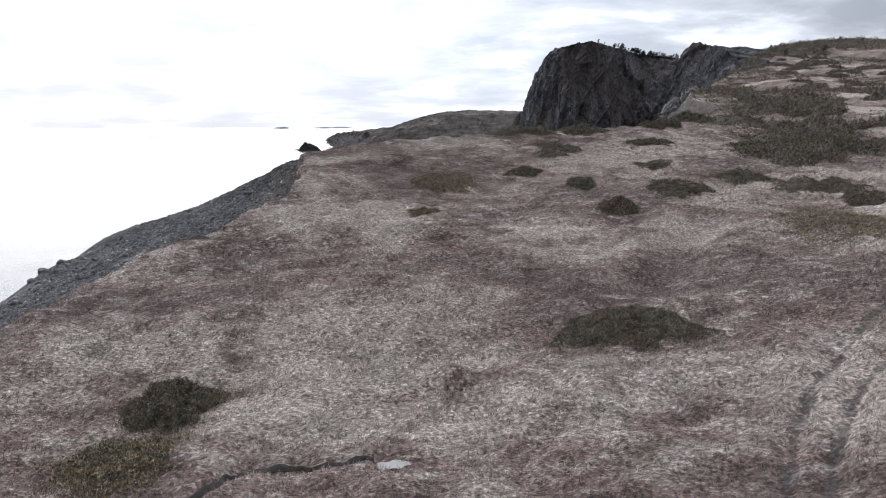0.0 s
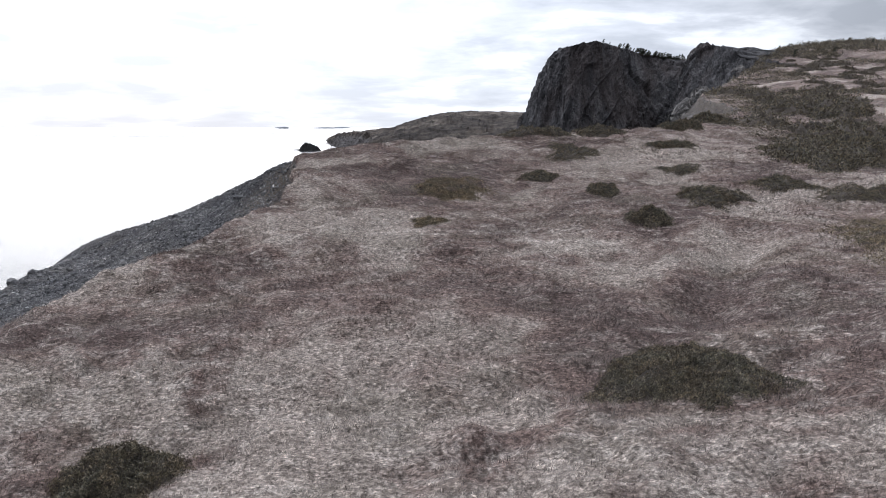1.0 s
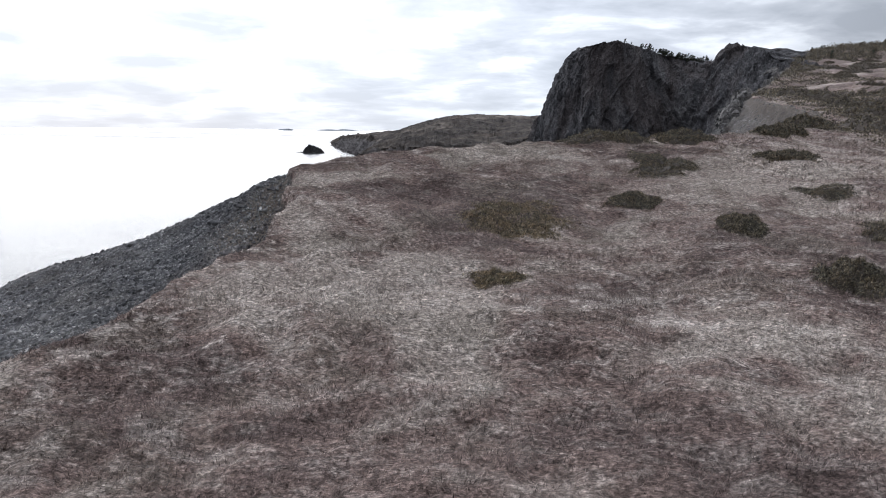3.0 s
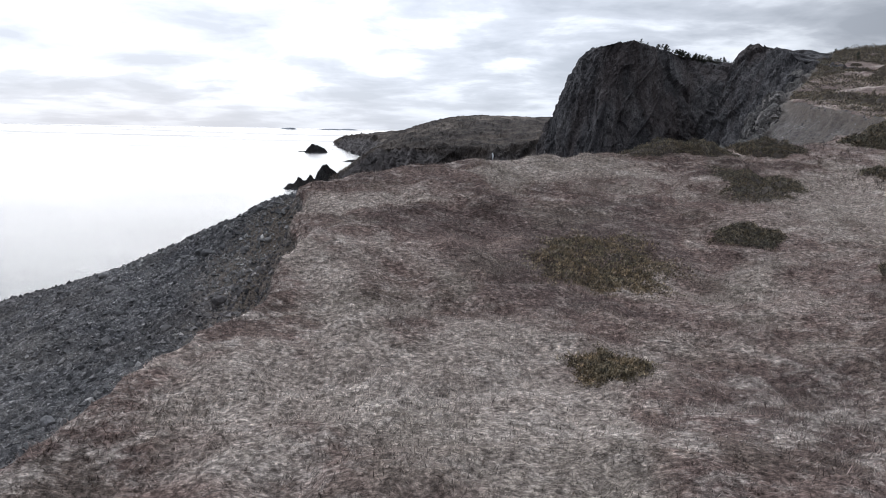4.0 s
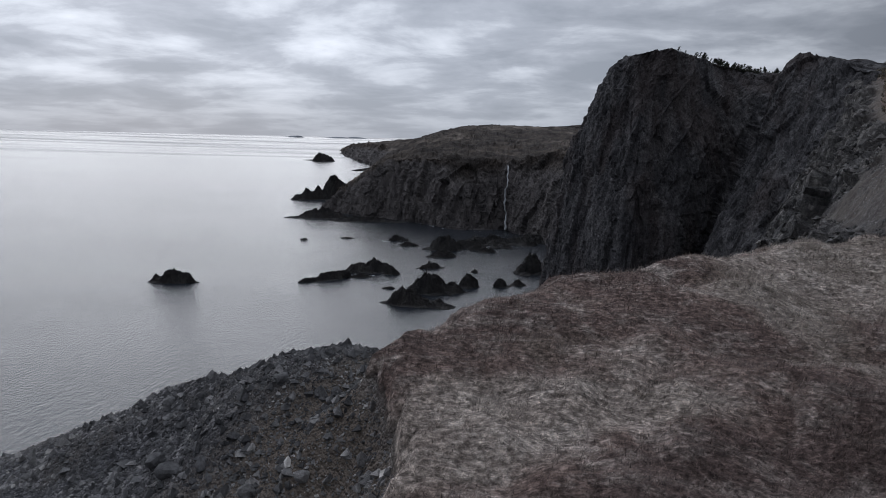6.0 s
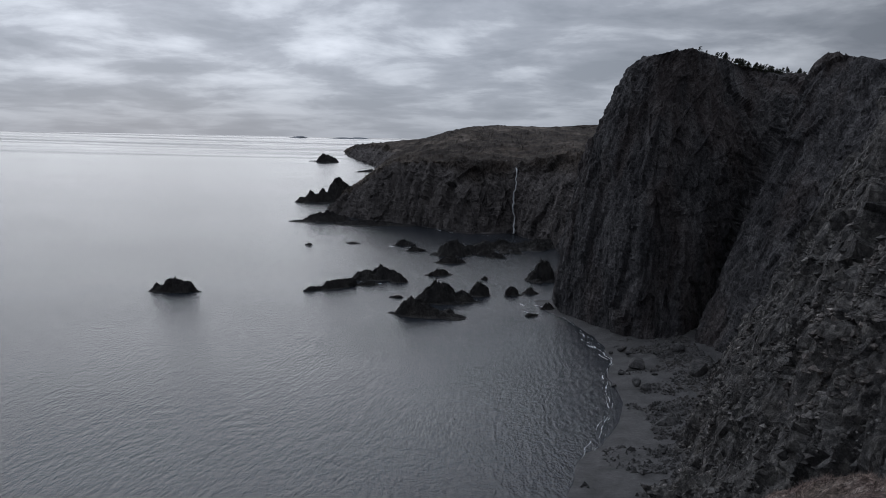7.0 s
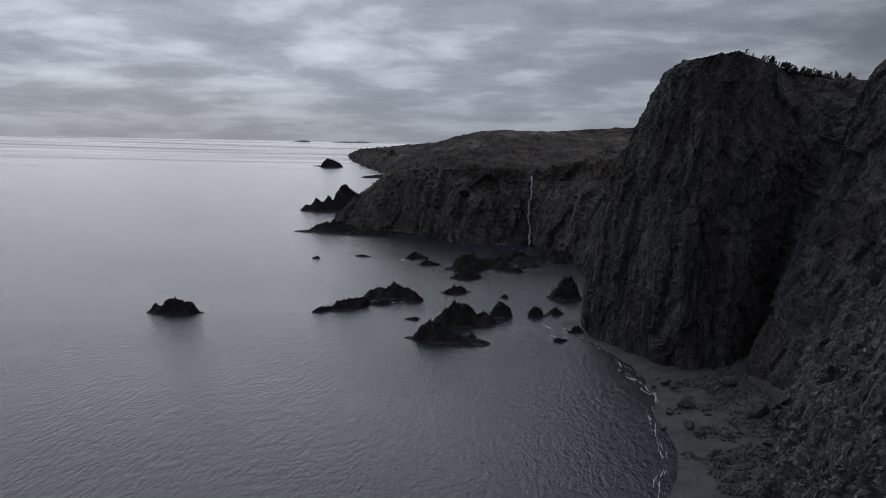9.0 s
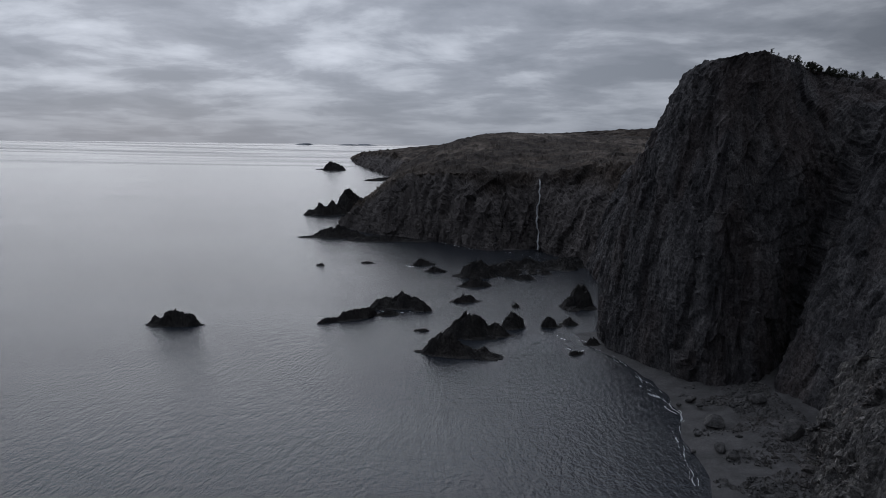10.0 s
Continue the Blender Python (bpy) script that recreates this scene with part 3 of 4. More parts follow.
# ---- sea ----
def make_sea():
    ang = np.linspace(0, 2 * math.pi, 241)[:-1]
    rad = np.concatenate([[1.0], np.geomspace(20, 4880, 90)])
    r, a = np.meshgrid(rad, ang, indexing="ij")
    x, y = r * np.sin(a), 60 + r * np.cos(a)
    z = 55 * ss(1500, 6200, r) / ss(1500, 6200, np.array([4880.0]))[0]
    ob = new("sea", mesh_of("sea", np.stack([x.ravel(), y.ravel(), z.ravel()], 1), grid_faces(len(rad), len(ang), True), SEA))
    tagged(ob, "calm grey sea with small ripples and sun glitter", "sea", kind="structure")


make_sea()


# ---- the headland: turf, scree and crags ----
def broken(q, u, big, mid, small, seed, grain=1.0, block=1.0):
    """How far weathered rock stands out: ribs, slabs between long upright joints, cracks and grain. u: metres along the face; grain: how coarse; block: how blocky."""
    tall = q * (1, 1, 0.3)
    ribs = big * fbm(tall / 30, 2, seed, 0.5, True)
    push = ribs + small * fbm(q * (1, 1, 0.6) / 2.0, 3, seed + 13, 0.6, True)
    for k, (wide, amp, slant) in enumerate(((13.0, 1.9, 0.03), (5.2, 0.9, -0.10), (2.1, 0.4, 0.16))):
        s = (u + slant * 3 * q[:, 2]) / wide + 0.75 * fbm(tall / (wide * 2.2), 2, seed + 30 + k, 0.4)
        f = s - np.floor(s)
        there = np.clip(0.35 + 1.7 * fbm(q / (wide * 1.6), 2, seed + 40 + k), 0, 1.2)
        tooth = np.where(f < 0.9, f / 0.9, (1 - f) / 0.1) - 0.5
        push = push + 0.6 * amp * mid * there * (tooth - 0.9 * np.clip(1 - np.abs(f - 0.97) * 16, 0, 1))
    # planes left where blocks have come away
    bent = q + 0.9 * np.stack([fbm(q / 4, 2, seed + 60 + k) for k in range(3)], 1)
    bent = np.column_stack([bent[:, 0], bent[:, 1], 0.32 * bent[:, 2] + 0.2 * bent[:, 0]])
    for k, (wide, amp) in enumerate(((9.0, 2.6), (3.6, 1.3), (1.5, 0.55))):
        push = push + block * amp * mid * facets(bent / (wide * grain), seed + 70 + 10 * k)
    # ledges
    t = (q[:, 2] + 0.25 * u) / 9.0 + 1.2 * fbm(q / 16, 2, seed + 50)
    return push + 0.5 * mid * (t - np.floor(t)) * np.clip(fbm(q / 20, 2, seed + 51) * 2.5, 0, 1)


LIE = {}


def lie(x, y):
    """Height and bareness of the finished ground at each x, y."""
    x, y = np.asarray(x, float), np.asarray(y, float)
    xs, ys = LIE["xs"], LIE["ys"]
    i, j = np.clip(np.searchsorted(xs, x) - 1, 0, len(xs) - 2), np.clip(np.searchsorted(ys, y) - 1, 0, len(ys) - 2)
    u, v = (x - xs[i]) / (xs[i + 1] - xs[i]), (y - ys[j]) / (ys[j + 1] - ys[j])
    return [g[j, i] * (1 - u) * (1 - v) + g[j, i + 1] * u * (1 - v) + g[j + 1, i] * (1 - u) * v + g[j + 1, i + 1] * u * v for g in (LIE["z"], LIE["bare"])]


def make_headland():
    xs = steps((-150, -60, 5), (-60, -40, 1.2), (-40, 34, 0.3), (34, 100, 0.5), (100, 110, 1.0), (110, 180, 2.0), (180, 420, 12))
    ys = steps((-80, 0, 4), (0, 12, 1), (12, 84, 0.3), (84, 110, 0.5), (110, 260, 0.6), (260, 420, 2.5), (420, 600, 10))
    gx, gy = np.meshgrid(xs, ys)
    z, bare, soil, crag = land(gx.ravel(), gy.ravel())
    LIE.update(xs=xs, ys=ys, z=z.reshape(gx.shape), bare=bare.reshape(gx.shape))
    faces = grid_faces(len(ys), len(xs))
    keep = z[faces].max(1) > -5.9
    p = np.stack([gx.ravel(), gy.ravel(), z], 1)
    # broken rock on the steep side of the cove
    zy, zx = np.gradient(z.reshape(gx.shape), ys, xs)
    nrm = np.stack([-zx.ravel(), -zy.ravel(), np.ones(z.size)], 1)
    nrm /= np.linalg.norm(nrm, axis=1, keepdims=True)
    m = crag > 0.02
    p[m] += nrm[m] * (crag[m] * broken(p[m], p[m][:, 1] + 0.35 * p[m][:, 0], 2.2, 1.7, 0.4, 45, 1.1, 0.6))[:, None]
    LIE["crag"] = p[(crag > 0.35) & (p[:, 0] > 14) & (p[:, 0] < 66) & (p[:, 1] > 128) & (p[:, 1] < 262)]
    me = mesh_of("ground", p, faces[keep], TURF, crag[faces[keep]].max(1) < 0.3, {"bare": bare, "soil": soil, "crag": crag, "heath": heath_at(p[:, 0], p[:, 1])})
    tagged(new("ground", me), "headland of dry grass and heath with a bare scree edge", "ground", kind="structure")


make_headland()


# ---- cliffs ----
def smooth_line(keys, n):
    """n points along a smooth curve through the keys, and the same for all their columns."""
    k = np.asarray(keys, float)
    p = np.concatenate([2 * k[:1] - k[1:2], k, 2 * k[-1:] - k[-2:-1]])
    s = np.linspace(0, len(k) - 1 - 1e-6, n)
    i = s.astype(int)
    t = (s - i)[:, None]
    a, b, c, d = p[i], p[i + 1], p[i + 2], p[i + 3]
    return 0.5 * (2 * b + (c - a) * t + (2 * a - 5 * b + 4 * c - d) * t ** 2 + (3 * b - a - 3 * c + d) * t ** 3)


def even(line, count):
    """Resample the columns of a line so that its face is evenly spaced."""
    mid = (line[:, :3] + line[:, 3:6]) / 2
    s = np.concatenate([[0], np.cumsum(np.linalg.norm(np.diff(mid, axis=0), axis=1))])
    want = np.linspace(0, s[-1], count)
    return np.stack([np.interp(want, s, line[:, k]) for k in range(line.shape[1])], 1)


TOPS = {}


def cliff_face(name, keys, count, rows, mat, sizes, label, inland_rows=14, seed=60, inset=0.0, grain=1.0, block=1.0):
    """A rock face with the land behind it. Each key: foot x, y, z; rim x, y, z; back of the land x, y, z; how much the face steepens downwards."""
    line = even(smooth_line(keys, count * 6), count)
    base, rim, back, power = line[:, :3], line[:, 3:6], line[:, 6:9], line[:, 9]
    pts = []
    for h in np.linspace(0, 1, rows):
        p = base + (rim - base) * h
        f = (1 - power) * h + power * h ** 5
        p[:, :2] = base[:, :2] + (rim[:, :2] - base[:, :2]) * f[:, None]
        pts.append(p)
    for h in np.linspace(0, 1, inland_rows + 1)[1:]:
        p = rim + (back - rim) * h ** 1.5
        p[:, 2] = rim[:, 2] + (back[:, 2] - rim[:, 2]) * math.sin(h ** 1.5 * math.pi / 2)
        pts.append(p)
    g = np.array(pts)
    du, dv = np.gradient(g, axis=1), np.gradient(g, axis=0)
    nrm = np.cross(du, dv)
    nrm /= np.linalg.norm(nrm, axis=2, keepdims=True) + 1e-9
    q = g.reshape(-1, 3)
    mid = (base + rim) / 2
    along = np.concatenate([[0], np.cumsum(np.linalg.norm(np.diff(mid, axis=0), axis=1))])
    push = broken(q, np.tile(along, len(g)), *sizes, seed, grain, block)
    push -= push.mean()
    row = np.repeat(np.arange(len(g)), count)
    h = row / (rows - 1)
    amount = np.where(h <= 1, 0.35 + 0.65 * ss(0, 0.08, h), 0.5)
    q = q + nrm.reshape(-1, 3) * (push * amount + inset * (0.2 + 0.8 * (1 - ss(0.75, 1.0, h))))[:, None]
    steep = 1 - ss(0.55, 0.8, np.abs(nrm[:, :, 2]).ravel())
    me = mesh_of(name, q, grid_faces(len(g), count), mat, False, {"bare": np.where(h <= 1, steep, 0.0)})
    tagged(new(name, me), label, "cliff", kind="structure")
    TOPS[name] = q[row >= rows - 2]


# round the cove and the great buttress
GREAT = [(64, 240, -1, 106, 258, 80, 150, 270, 78, .3), (60, 256, -1, 102, 280, 86, 155, 290, 82, .25), (53, 272, -1, 96, 298, 91, 160, 305, 87, .2), (48.5, 290, -1, 93, 310, 91.5, 162, 325, 90, .15),
         (58, 303, -1, 105, 332, 91, 164, 345, 91, .3), (62, 308, -1, 108, 350, 91, 165, 365, 93, .4), (51, 296, -1, 90, 351, 91, 150, 385, 92, .6), (42, 294, -1, 79, 343.5, 92.5, 140, 395, 92, .62),
         (36, 297, -1, 62, 328, 94, 125, 400, 91, .62), (30, 307, -1, 52, 318.5, 95, 115, 405, 90, .62), (19, 328, -1, 42.5, 320, 94.5, 110, 410, 89, .62), (12.5, 344, -1, 40, 337, 93, 105, 420, 87, .62),
         (16, 375, -1, 46, 372, 86, 105, 440, 82, .6), (22, 410, -1, 56, 420, 74, 110, 470, 74, .5), (28, 460, -1, 64, 478, 62, 120, 510, 64, .45), (28, 505, -1, 58, 530, 56, 120, 560, 60, .4)]
cliff_face("cliff_1", GREAT, 860, 170, CLIFF, (1.8, 0.85, 0.6), "dark grey weathered sea cliff with vertical cracks", 30, inset=2.6, grain=1.25, block=0.75)


def with_back(keys, power, *ends):
    """Keys with the back of the land spread between the ends (x, y, z)."""
    back = smooth_line(ends, len(keys))
    return [(*k, *q, power) for k, q in zip(keys, back)]


LOW = [(36, 495, -1, 78, 520, 58), (28, 520, -1, 54, 548, 56), (20, 545, -1, 39, 580, 53.5), (12, 566, -1, 15, 594, 47), (8, 576, -1, 6, 600, 46), (-10, 570, -1, -8, 604, 47.5), (-27, 570, -1, -30, 608, 48), (-50, 598, -1, -52, 624, 48),
       (-80, 624, -1, -76, 642, 45.5), (-106, 640, -1, -98, 660, 38), (-132, 672, -1, -118, 690, 24), (-146, 704, -1, -130, 725, 15), (-134, 764, -1, -110, 775, 20)]
cliff_face("cliff_2", with_back(LOW, .4, (260, 1120, 76), (110, 1180, 80.5), (-30, 1220, 79), (-140, 1240, 40)), 520, 70, FAR, (3.4, 1.5, 0.9), "low dark sea cliff under a brown heath plateau", 70, 80, grain=2.2)
DISTANT = [(-122, 765, -1, -104, 778, 22), (-138, 950, -1, -118, 960, 34), (-162, 1200, -1, -142, 1210, 36), (-193, 1465, -1, -171, 1475, 38), (-268, 1765, -1, -243, 1785, 44), (-374, 2160, -1, -344, 2180, 40),
           (-478, 2570, -1, -443, 2590, 26), (-470, 2830, -1, -420, 2850, 30), (-270, 3130, -1, -250, 3110, 50)]
cliff_face("far_headland", with_back(DISTANT, .3, (195, 1190, 72), (480, 1700, 104), (1095, 2680, 128)), 300, 24, FAR, (7, 3, 0.8), "distant brown heath headland above low sea cliffs", 60, 95, grain=5.0)


# ---- rocks in the sea ----
def rock_mesh(name, length, width, height, seed, mat, tops=(), jag=0.5, rings=40, spokes=110, sink=0.8):
    """A jagged rock: broken peaks on a low, uneven skirt. tops: x and y in half lengths and widths, height, reach."""
    rng = np.random.default_rng(seed)
    if not tops:
        tops = [(rng.uniform(-.25, .25), 0, 1, .75)] + [(rng.uniform(-.7, .7), rng.uniform(-.4, .4), rng.uniform(.3, .75), rng.uniform(.35, .6)) for _ in range(3)]
    a = np.linspace(0, 2 * math.pi, spokes + 1)[:-1]
    r = np.linspace(0.015, 1, rings)
    rr, aa = np.meshgrid(r, a, indexing="ij")
    rim = 1 + 0.5 * fbm(np.stack([np.cos(a) * 1.8, np.sin(a) * 1.8, np.full(spokes, seed * 3.1)], 1), 5, seed, 0.6)
    x, y = rr * np.cos(aa) * rim, rr * np.sin(aa) * rim
    wx = x + 0.10 * fbm(np.stack([x.ravel() * 3, y.ravel() * 3, 0 * x.ravel()], 1), 3, seed + 1).reshape(x.shape)
    h = np.zeros_like(x)
    for px, py, tall, reach in tops:
        d = np.hypot((wx - px) / reach, (y - py) / max(reach, 0.5))
        h = np.maximum(h, tall * np.clip(1 - d ** 2.4, 0, 1))
    q = np.stack([x.ravel() * length / 2, y.ravel() * width / 2, 0 * x.ravel()], 1)
    unit = min(max(height, 0.25 * width), 0.5 * length)
    rough = 0.65 * fbm(q / (unit * 1.1), 4, seed + 3, 0.5, True) + 0.3 * fbm(q / (unit * 0.4), 3, seed + 5, 0.55)
    step = 5 * fbm(q / (unit * 0.7), 2, seed + 9)
    rough = rough + 0.3 * (step - np.floor(step) - 0.5)
    tip = np.column_stack([q[:, 0], q[:, 1], 0.8 * height * h.ravel()])
    rough = rough + 0.55 * facets(tip / (unit * 0.6), seed + 20) + 0.3 * facets(tip / (unit * 0.25), seed + 30)
    edge = 1 - rr.ravel() ** 5
    z = 0.85 * height * h.ravel() * (1 + 0.55 * jag * rough) + unit * edge * (0.10 + 0.16 * jag * rough)
    z = np.where(rr.ravel() > 0.99, -sink, z)
    return mesh_of(name, np.column_stack([q[:, :2], z]), grid_faces(rings, spokes, True), mat, False)


def skerry(x, y, length, width, height, turn, seed, label, name="sea_rock", tops=(), jag=0.95):
    ob = new(name, rock_mesh(name, length, width, height, seed, SKERRY, tops, jag))
    ob.matrix_world = pose(x, y, 0, 0, 0, turn)
    tagged(ob, label, "sea rock", "dark rocks in the sea")


DARK = "dark jagged rock standing out of the calm sea"
LOWROCK = "low dark rock barely above the water"
skerry(-140, 358, 18, 8, 4.4, 5, 1, "dark lone rock with a flat hump in open water")
skerry(-62, 396, 24, 12, 4.8, 20, 2, "dark rounded rock ridge rising from the sea", tops=((.35, 0, 1, .75), (-.3, 0, .7, .6)))
skerry(-78, 373, 24, 6, 3.2, 38, 3, "long low dark rock ridge tapering into the sea", tops=((.5, 0, 1, .8), (0, 0, .75, .6), (-.5, 0, .45, .6)))
skerry(-64, 382, 12, 4, 1.4, 15, 4, LOWROCK)
skerry(-51, 391, 8.5, 5, 3.6, 0, 5, DARK)
skerry(-33, 411, 13, 6, 2.4, 15, 6, LOWROCK)
skerry(-33, 329, 27, 11, 4.8, -8, 7, "tall dark pointed sea rock with broken flanks", tops=((-.3, 0, 1, .62), (.05, -.1, .62, .5), (.45, 0, .35, .55)))
skerry(-28, 353, 26, 12, 6.4, 10, 8, "tall dark pointed sea rock with broken flanks", tops=((-.15, 0, 1, .7), (.5, .1, .66, .45), (-.6, 0, .35, .45)))
skerry(-14.5, 367, 11, 8, 5, 30, 9, DARK)
skerry(-48, 358, 6, 2.5, 0.8, 0, 10, LOWROCK)
skerry(-59, 506, 13, 7, 3.0, 10, 11, LOWROCK)
skerry(-51, 485, 12, 6, 2.0, 10, 12, LOWROCK)
skerry(-32, 472, 20, 14, 6.5, 0, 13, DARK)
skerry(-30, 447, 18, 9, 3.2, 12, 14, DARK)
skerry(-12, 402, 3.6, 2.6, 1.4, 0, 15, LOWROCK)
skerry(-5, 468, 12, 6, 2.0, 5, 16, LOWROCK)
skerry(-116, 497, 5, 3, 1.0, 0, 17, LOWROCK)
skerry(-91, 508, 9, 3, 0.9, 0, 18, LOWROCK)
skerry(14, 405, 17, 14, 8, 20, 19, "dark pointed rock at the foot of the cliff", tops=((.2, 0, 1, .7), (-.35, 0, .5, .5)))
skerry(0, 370, 8, 6, 3.0, 0, 20, DARK)
skerry(7, 374, 7, 5, 2.2, 0, 21, DARK)
skerry(5, 333, 6, 3, 1.0, 20, 22, LOWROCK)
skerry(12, 345, 7, 4, 2.0, -20, 23, LOWROCK)
skerry(-175, 783, 42, 18, 10, 12, 24, "dark sharp sea stack off the point", "sea_crag", ((.1, 0, 1, .75), (-.5, 0, .45, .5), (.6, 0, .6, .5)))
skerry(-154, 797, 34, 22, 19, 20, 25, "dark sharp sea stack off the point", "sea_crag", ((-.05, 0, 1, .8), (.45, 0, .7, .7), (-.5, 0, .4, .6)), 0.6)
skerry(-385, 1850, 58, 30, 17, 20, 26, "far dark rounded sea stack", "sea_crag", ((-.2, 0, 1, .7), (.4, 0, .6, .6)))
skerry(-425, 1890, 60, 10, 2.5, 0, 27, "far low reef awash in the sea", "reef")
skerry(-133, 622, 46, 20, 5.0, 10, 28, "flat dark rock shelf at the foot of the cliff", "rock_shelf", (), 1.3)
skerry(-88, 606, 70, 14, 2.6, 5, 29, "flat dark rock shelf at the foot of the cliff", "rock_shelf")
skerry(0, 508, 50, 26, 1.6, 6, 61, "flat dark rock shelf at the foot of the cliff", "rock_shelf", (), 1.6)
skerry(-22, 484, 34, 18, 2.2, 12, 62, "flat dark rock shelf at the foot of the cliff", "rock_shelf", (), 1.6)
skerry(24, 520, 44, 24, 2.0, 20, 63, "flat dark rock shelf at the foot of the cliff", "rock_shelf", (), 1.6)
for k in range(14):
    skerry(-30 + 4.6 * k + random.uniform(-6, 6), 478 + 2.2 * k + random.uniform(-14, 14), random.uniform(6, 15), random.uniform(4, 9), random.uniform(1.2, 3.4), random.uniform(0, 180), 40 + k,
           "broken dark boulders below the waterfall")
skerry(-205, 1440, 80, 26, 4, 40, 31, "far low reef awash in the sea", "reef")


# ---- beach ----
def make_beach():
    xs, ys = steps((-30, 90, 1.0)), steps((170, 360, 1.2))
    gx, gy = np.meshgrid(xs, ys)
    shore = np.interp(gy, [170, 192, 199, 212, 216, 231, 246, 264, 280, 297, 326, 345, 360], [-6, 2, 4, 9, 13, 19, 22, 22, 25, 25.5, 18.7, 10.6, 8])
    shore = shore + 1.6 * fbm(flat(gx.ravel(), gy.ravel(), 14), 3, 71).reshape(gx.shape)
    z = 0.13 * (gx - shore) + 0.35 * fbm(flat(gx.ravel(), gy.ravel(), 6), 3, 72).reshape(gx.shape) * ss(0, 8, gx - shore)
    z = np.minimum(z, 5.5 + 0.02 * gx)
    me = mesh_of("beach", np.stack([gx.ravel(), gy.ravel(), z.ravel()], 1), grid_faces(len(ys), len(xs)), SHINGLE)
    tagged(new("beach", me), "dark grey shingle beach at the foot of the cliffs", "beach", kind="structure")


make_beach()


# ---- waterfall ----
def make_waterfall():
    n = 120
    s = np.linspace(0, 1, n)
    cx = 9.6 - 1.5 * s + 0.8 * np.sin(s * 9) + 0.35 * np.sin(s * 27) + 0.2 * np.sin(s * 61)
    cy = 588.5 - 20 * s ** 0.8
    cz = 45 - 44 * s
    w = 0.26 + 0.4 * np.abs(np.sin(s * 31)) * np.abs(np.sin(s * 7 + 1)) + 0.22 * s
    left = np.stack([cx - w, cy, cz], 1)
    mid = np.stack([cx, cy - 0.7, cz], 1)
    right = np.stack([cx + w, cy, cz], 1)
    back = np.stack([cx, cy + 1.5, cz], 1)
    v = np.stack([left, mid, right, back], 1).reshape(-1, 3)
    tagged(new("waterfall", mesh_of("waterfall", v, grid_faces(n, 4, True), FALL)), "thin white waterfall running down the dark cliff", "waterfall")


make_waterfall()


# ---- far islands on the horizon ----
def island(x, y, length, height, seed):
    ob = new("far_island", rock_mesh("far_island", length, 60, height, seed, HAZE_TINT, (), 0.25))
    ob.matrix_world = pose(x, y, 49)
    tagged(ob, "low grey island on the far horizon", "island", "far islands")


island(-1098, 4480, 110, 8, 51)
island(-850, 4520, 170, 5, 52)
island(-745, 4560, 130, 7, 53)


# ---- boulders and scree ----
def boulder_mesh(size, seed, mat):
    bm = bmesh.new()
    bmesh.ops.create_icosphere(bm, subdivisions=2, radius=0.5)
    rng = random.Random(seed)
    cuts = [Vector((rng.uniform(-1, 1), rng.uniform(-1, 1), rng.uniform(-1, 1))).normalized() for _ in range(7)]
    for v in bm.verts:
        for c in cuts:
            over = v.co.dot(c) - 0.36
            if over > 0:
                v.co -= c * over
        v.co *= 1 + 0.16 * noise.noise(v.co * 3 + Vector((seed, 0, 0)))
        v.co.x *= 1.25
        v.co.z *= 0.75
        v.co *= size
    me = bpy.data.meshes.new("boulder")
    bm.to_mesh(me)
    bm.free()
    me.materials.append(mat)
    return me


BOULDERS = [boulder_mesh(1.0, k, LONESTONE) for k in range(6)]
BEACH = [boulder_mesh(1.0, k + 6, BEACHSTONE) for k in range(6)]


def boulder(x, y, z, size, k, label, group, kinds=BOULDERS):
    ob = new("boulder", kinds[k % 6])
    ob.matrix_world = pose(x, y, z, random.uniform(-15, 15), random.uniform(-15, 15), random.uniform(0, 360)) @ Matrix.Diagonal((size, size, size, 1))
    tagged(ob, label, "boulder", group)


def scree_boulders():
    rng = np.random.default_rng(11)
    n = 0
    while n < 110:
        x, y = rng.uniform(-34, -13), rng.uniform(50, 75)
        d, v = rim_distance(np.array([x]), np.array([y]))
        if 0.8 < d[0] < 20 and v[0, 4] > 0.5:
            z, bare = lie([x], [y])
            size = 0.2 + 0.55 * rng.random() ** 4
            boulder(x, y, z[0] + 0.12 * size, size, n, "pale grey angular stone lying on the dark scree", "stones on the scree")
            n += 1
    for x, y, size in ((30.7, 269.6, 5.0), (29.2, 251.2, 2.6), (27.8, 255.7, 3.0), (29.8, 287.8, 2.6), (25.4, 264.8, 1.6), (22.1, 256.1, 1.4), (45.0, 260.4, 6.0), (45.4, 282.7, 4.0), (28.8, 226.9, 4.2), (22.4, 218.1, 2.0),
                       (15.5, 193.7, 3.5), (24.5, 194.5, 4.0), (29.5, 204.5, 6.5), (19.9, 209.1, 2.2), (41.3, 242.4, 3.0), (31, 283, 1.8), (26, 285, 1.5), (34, 262, 1.4)):
        boulder(x, y, 0.1 + 0.13 * (x - 22) + 0.2 * size, size, int(x), "large grey boulder lying on the shingle beach", "boulders on the beach", BEACH)


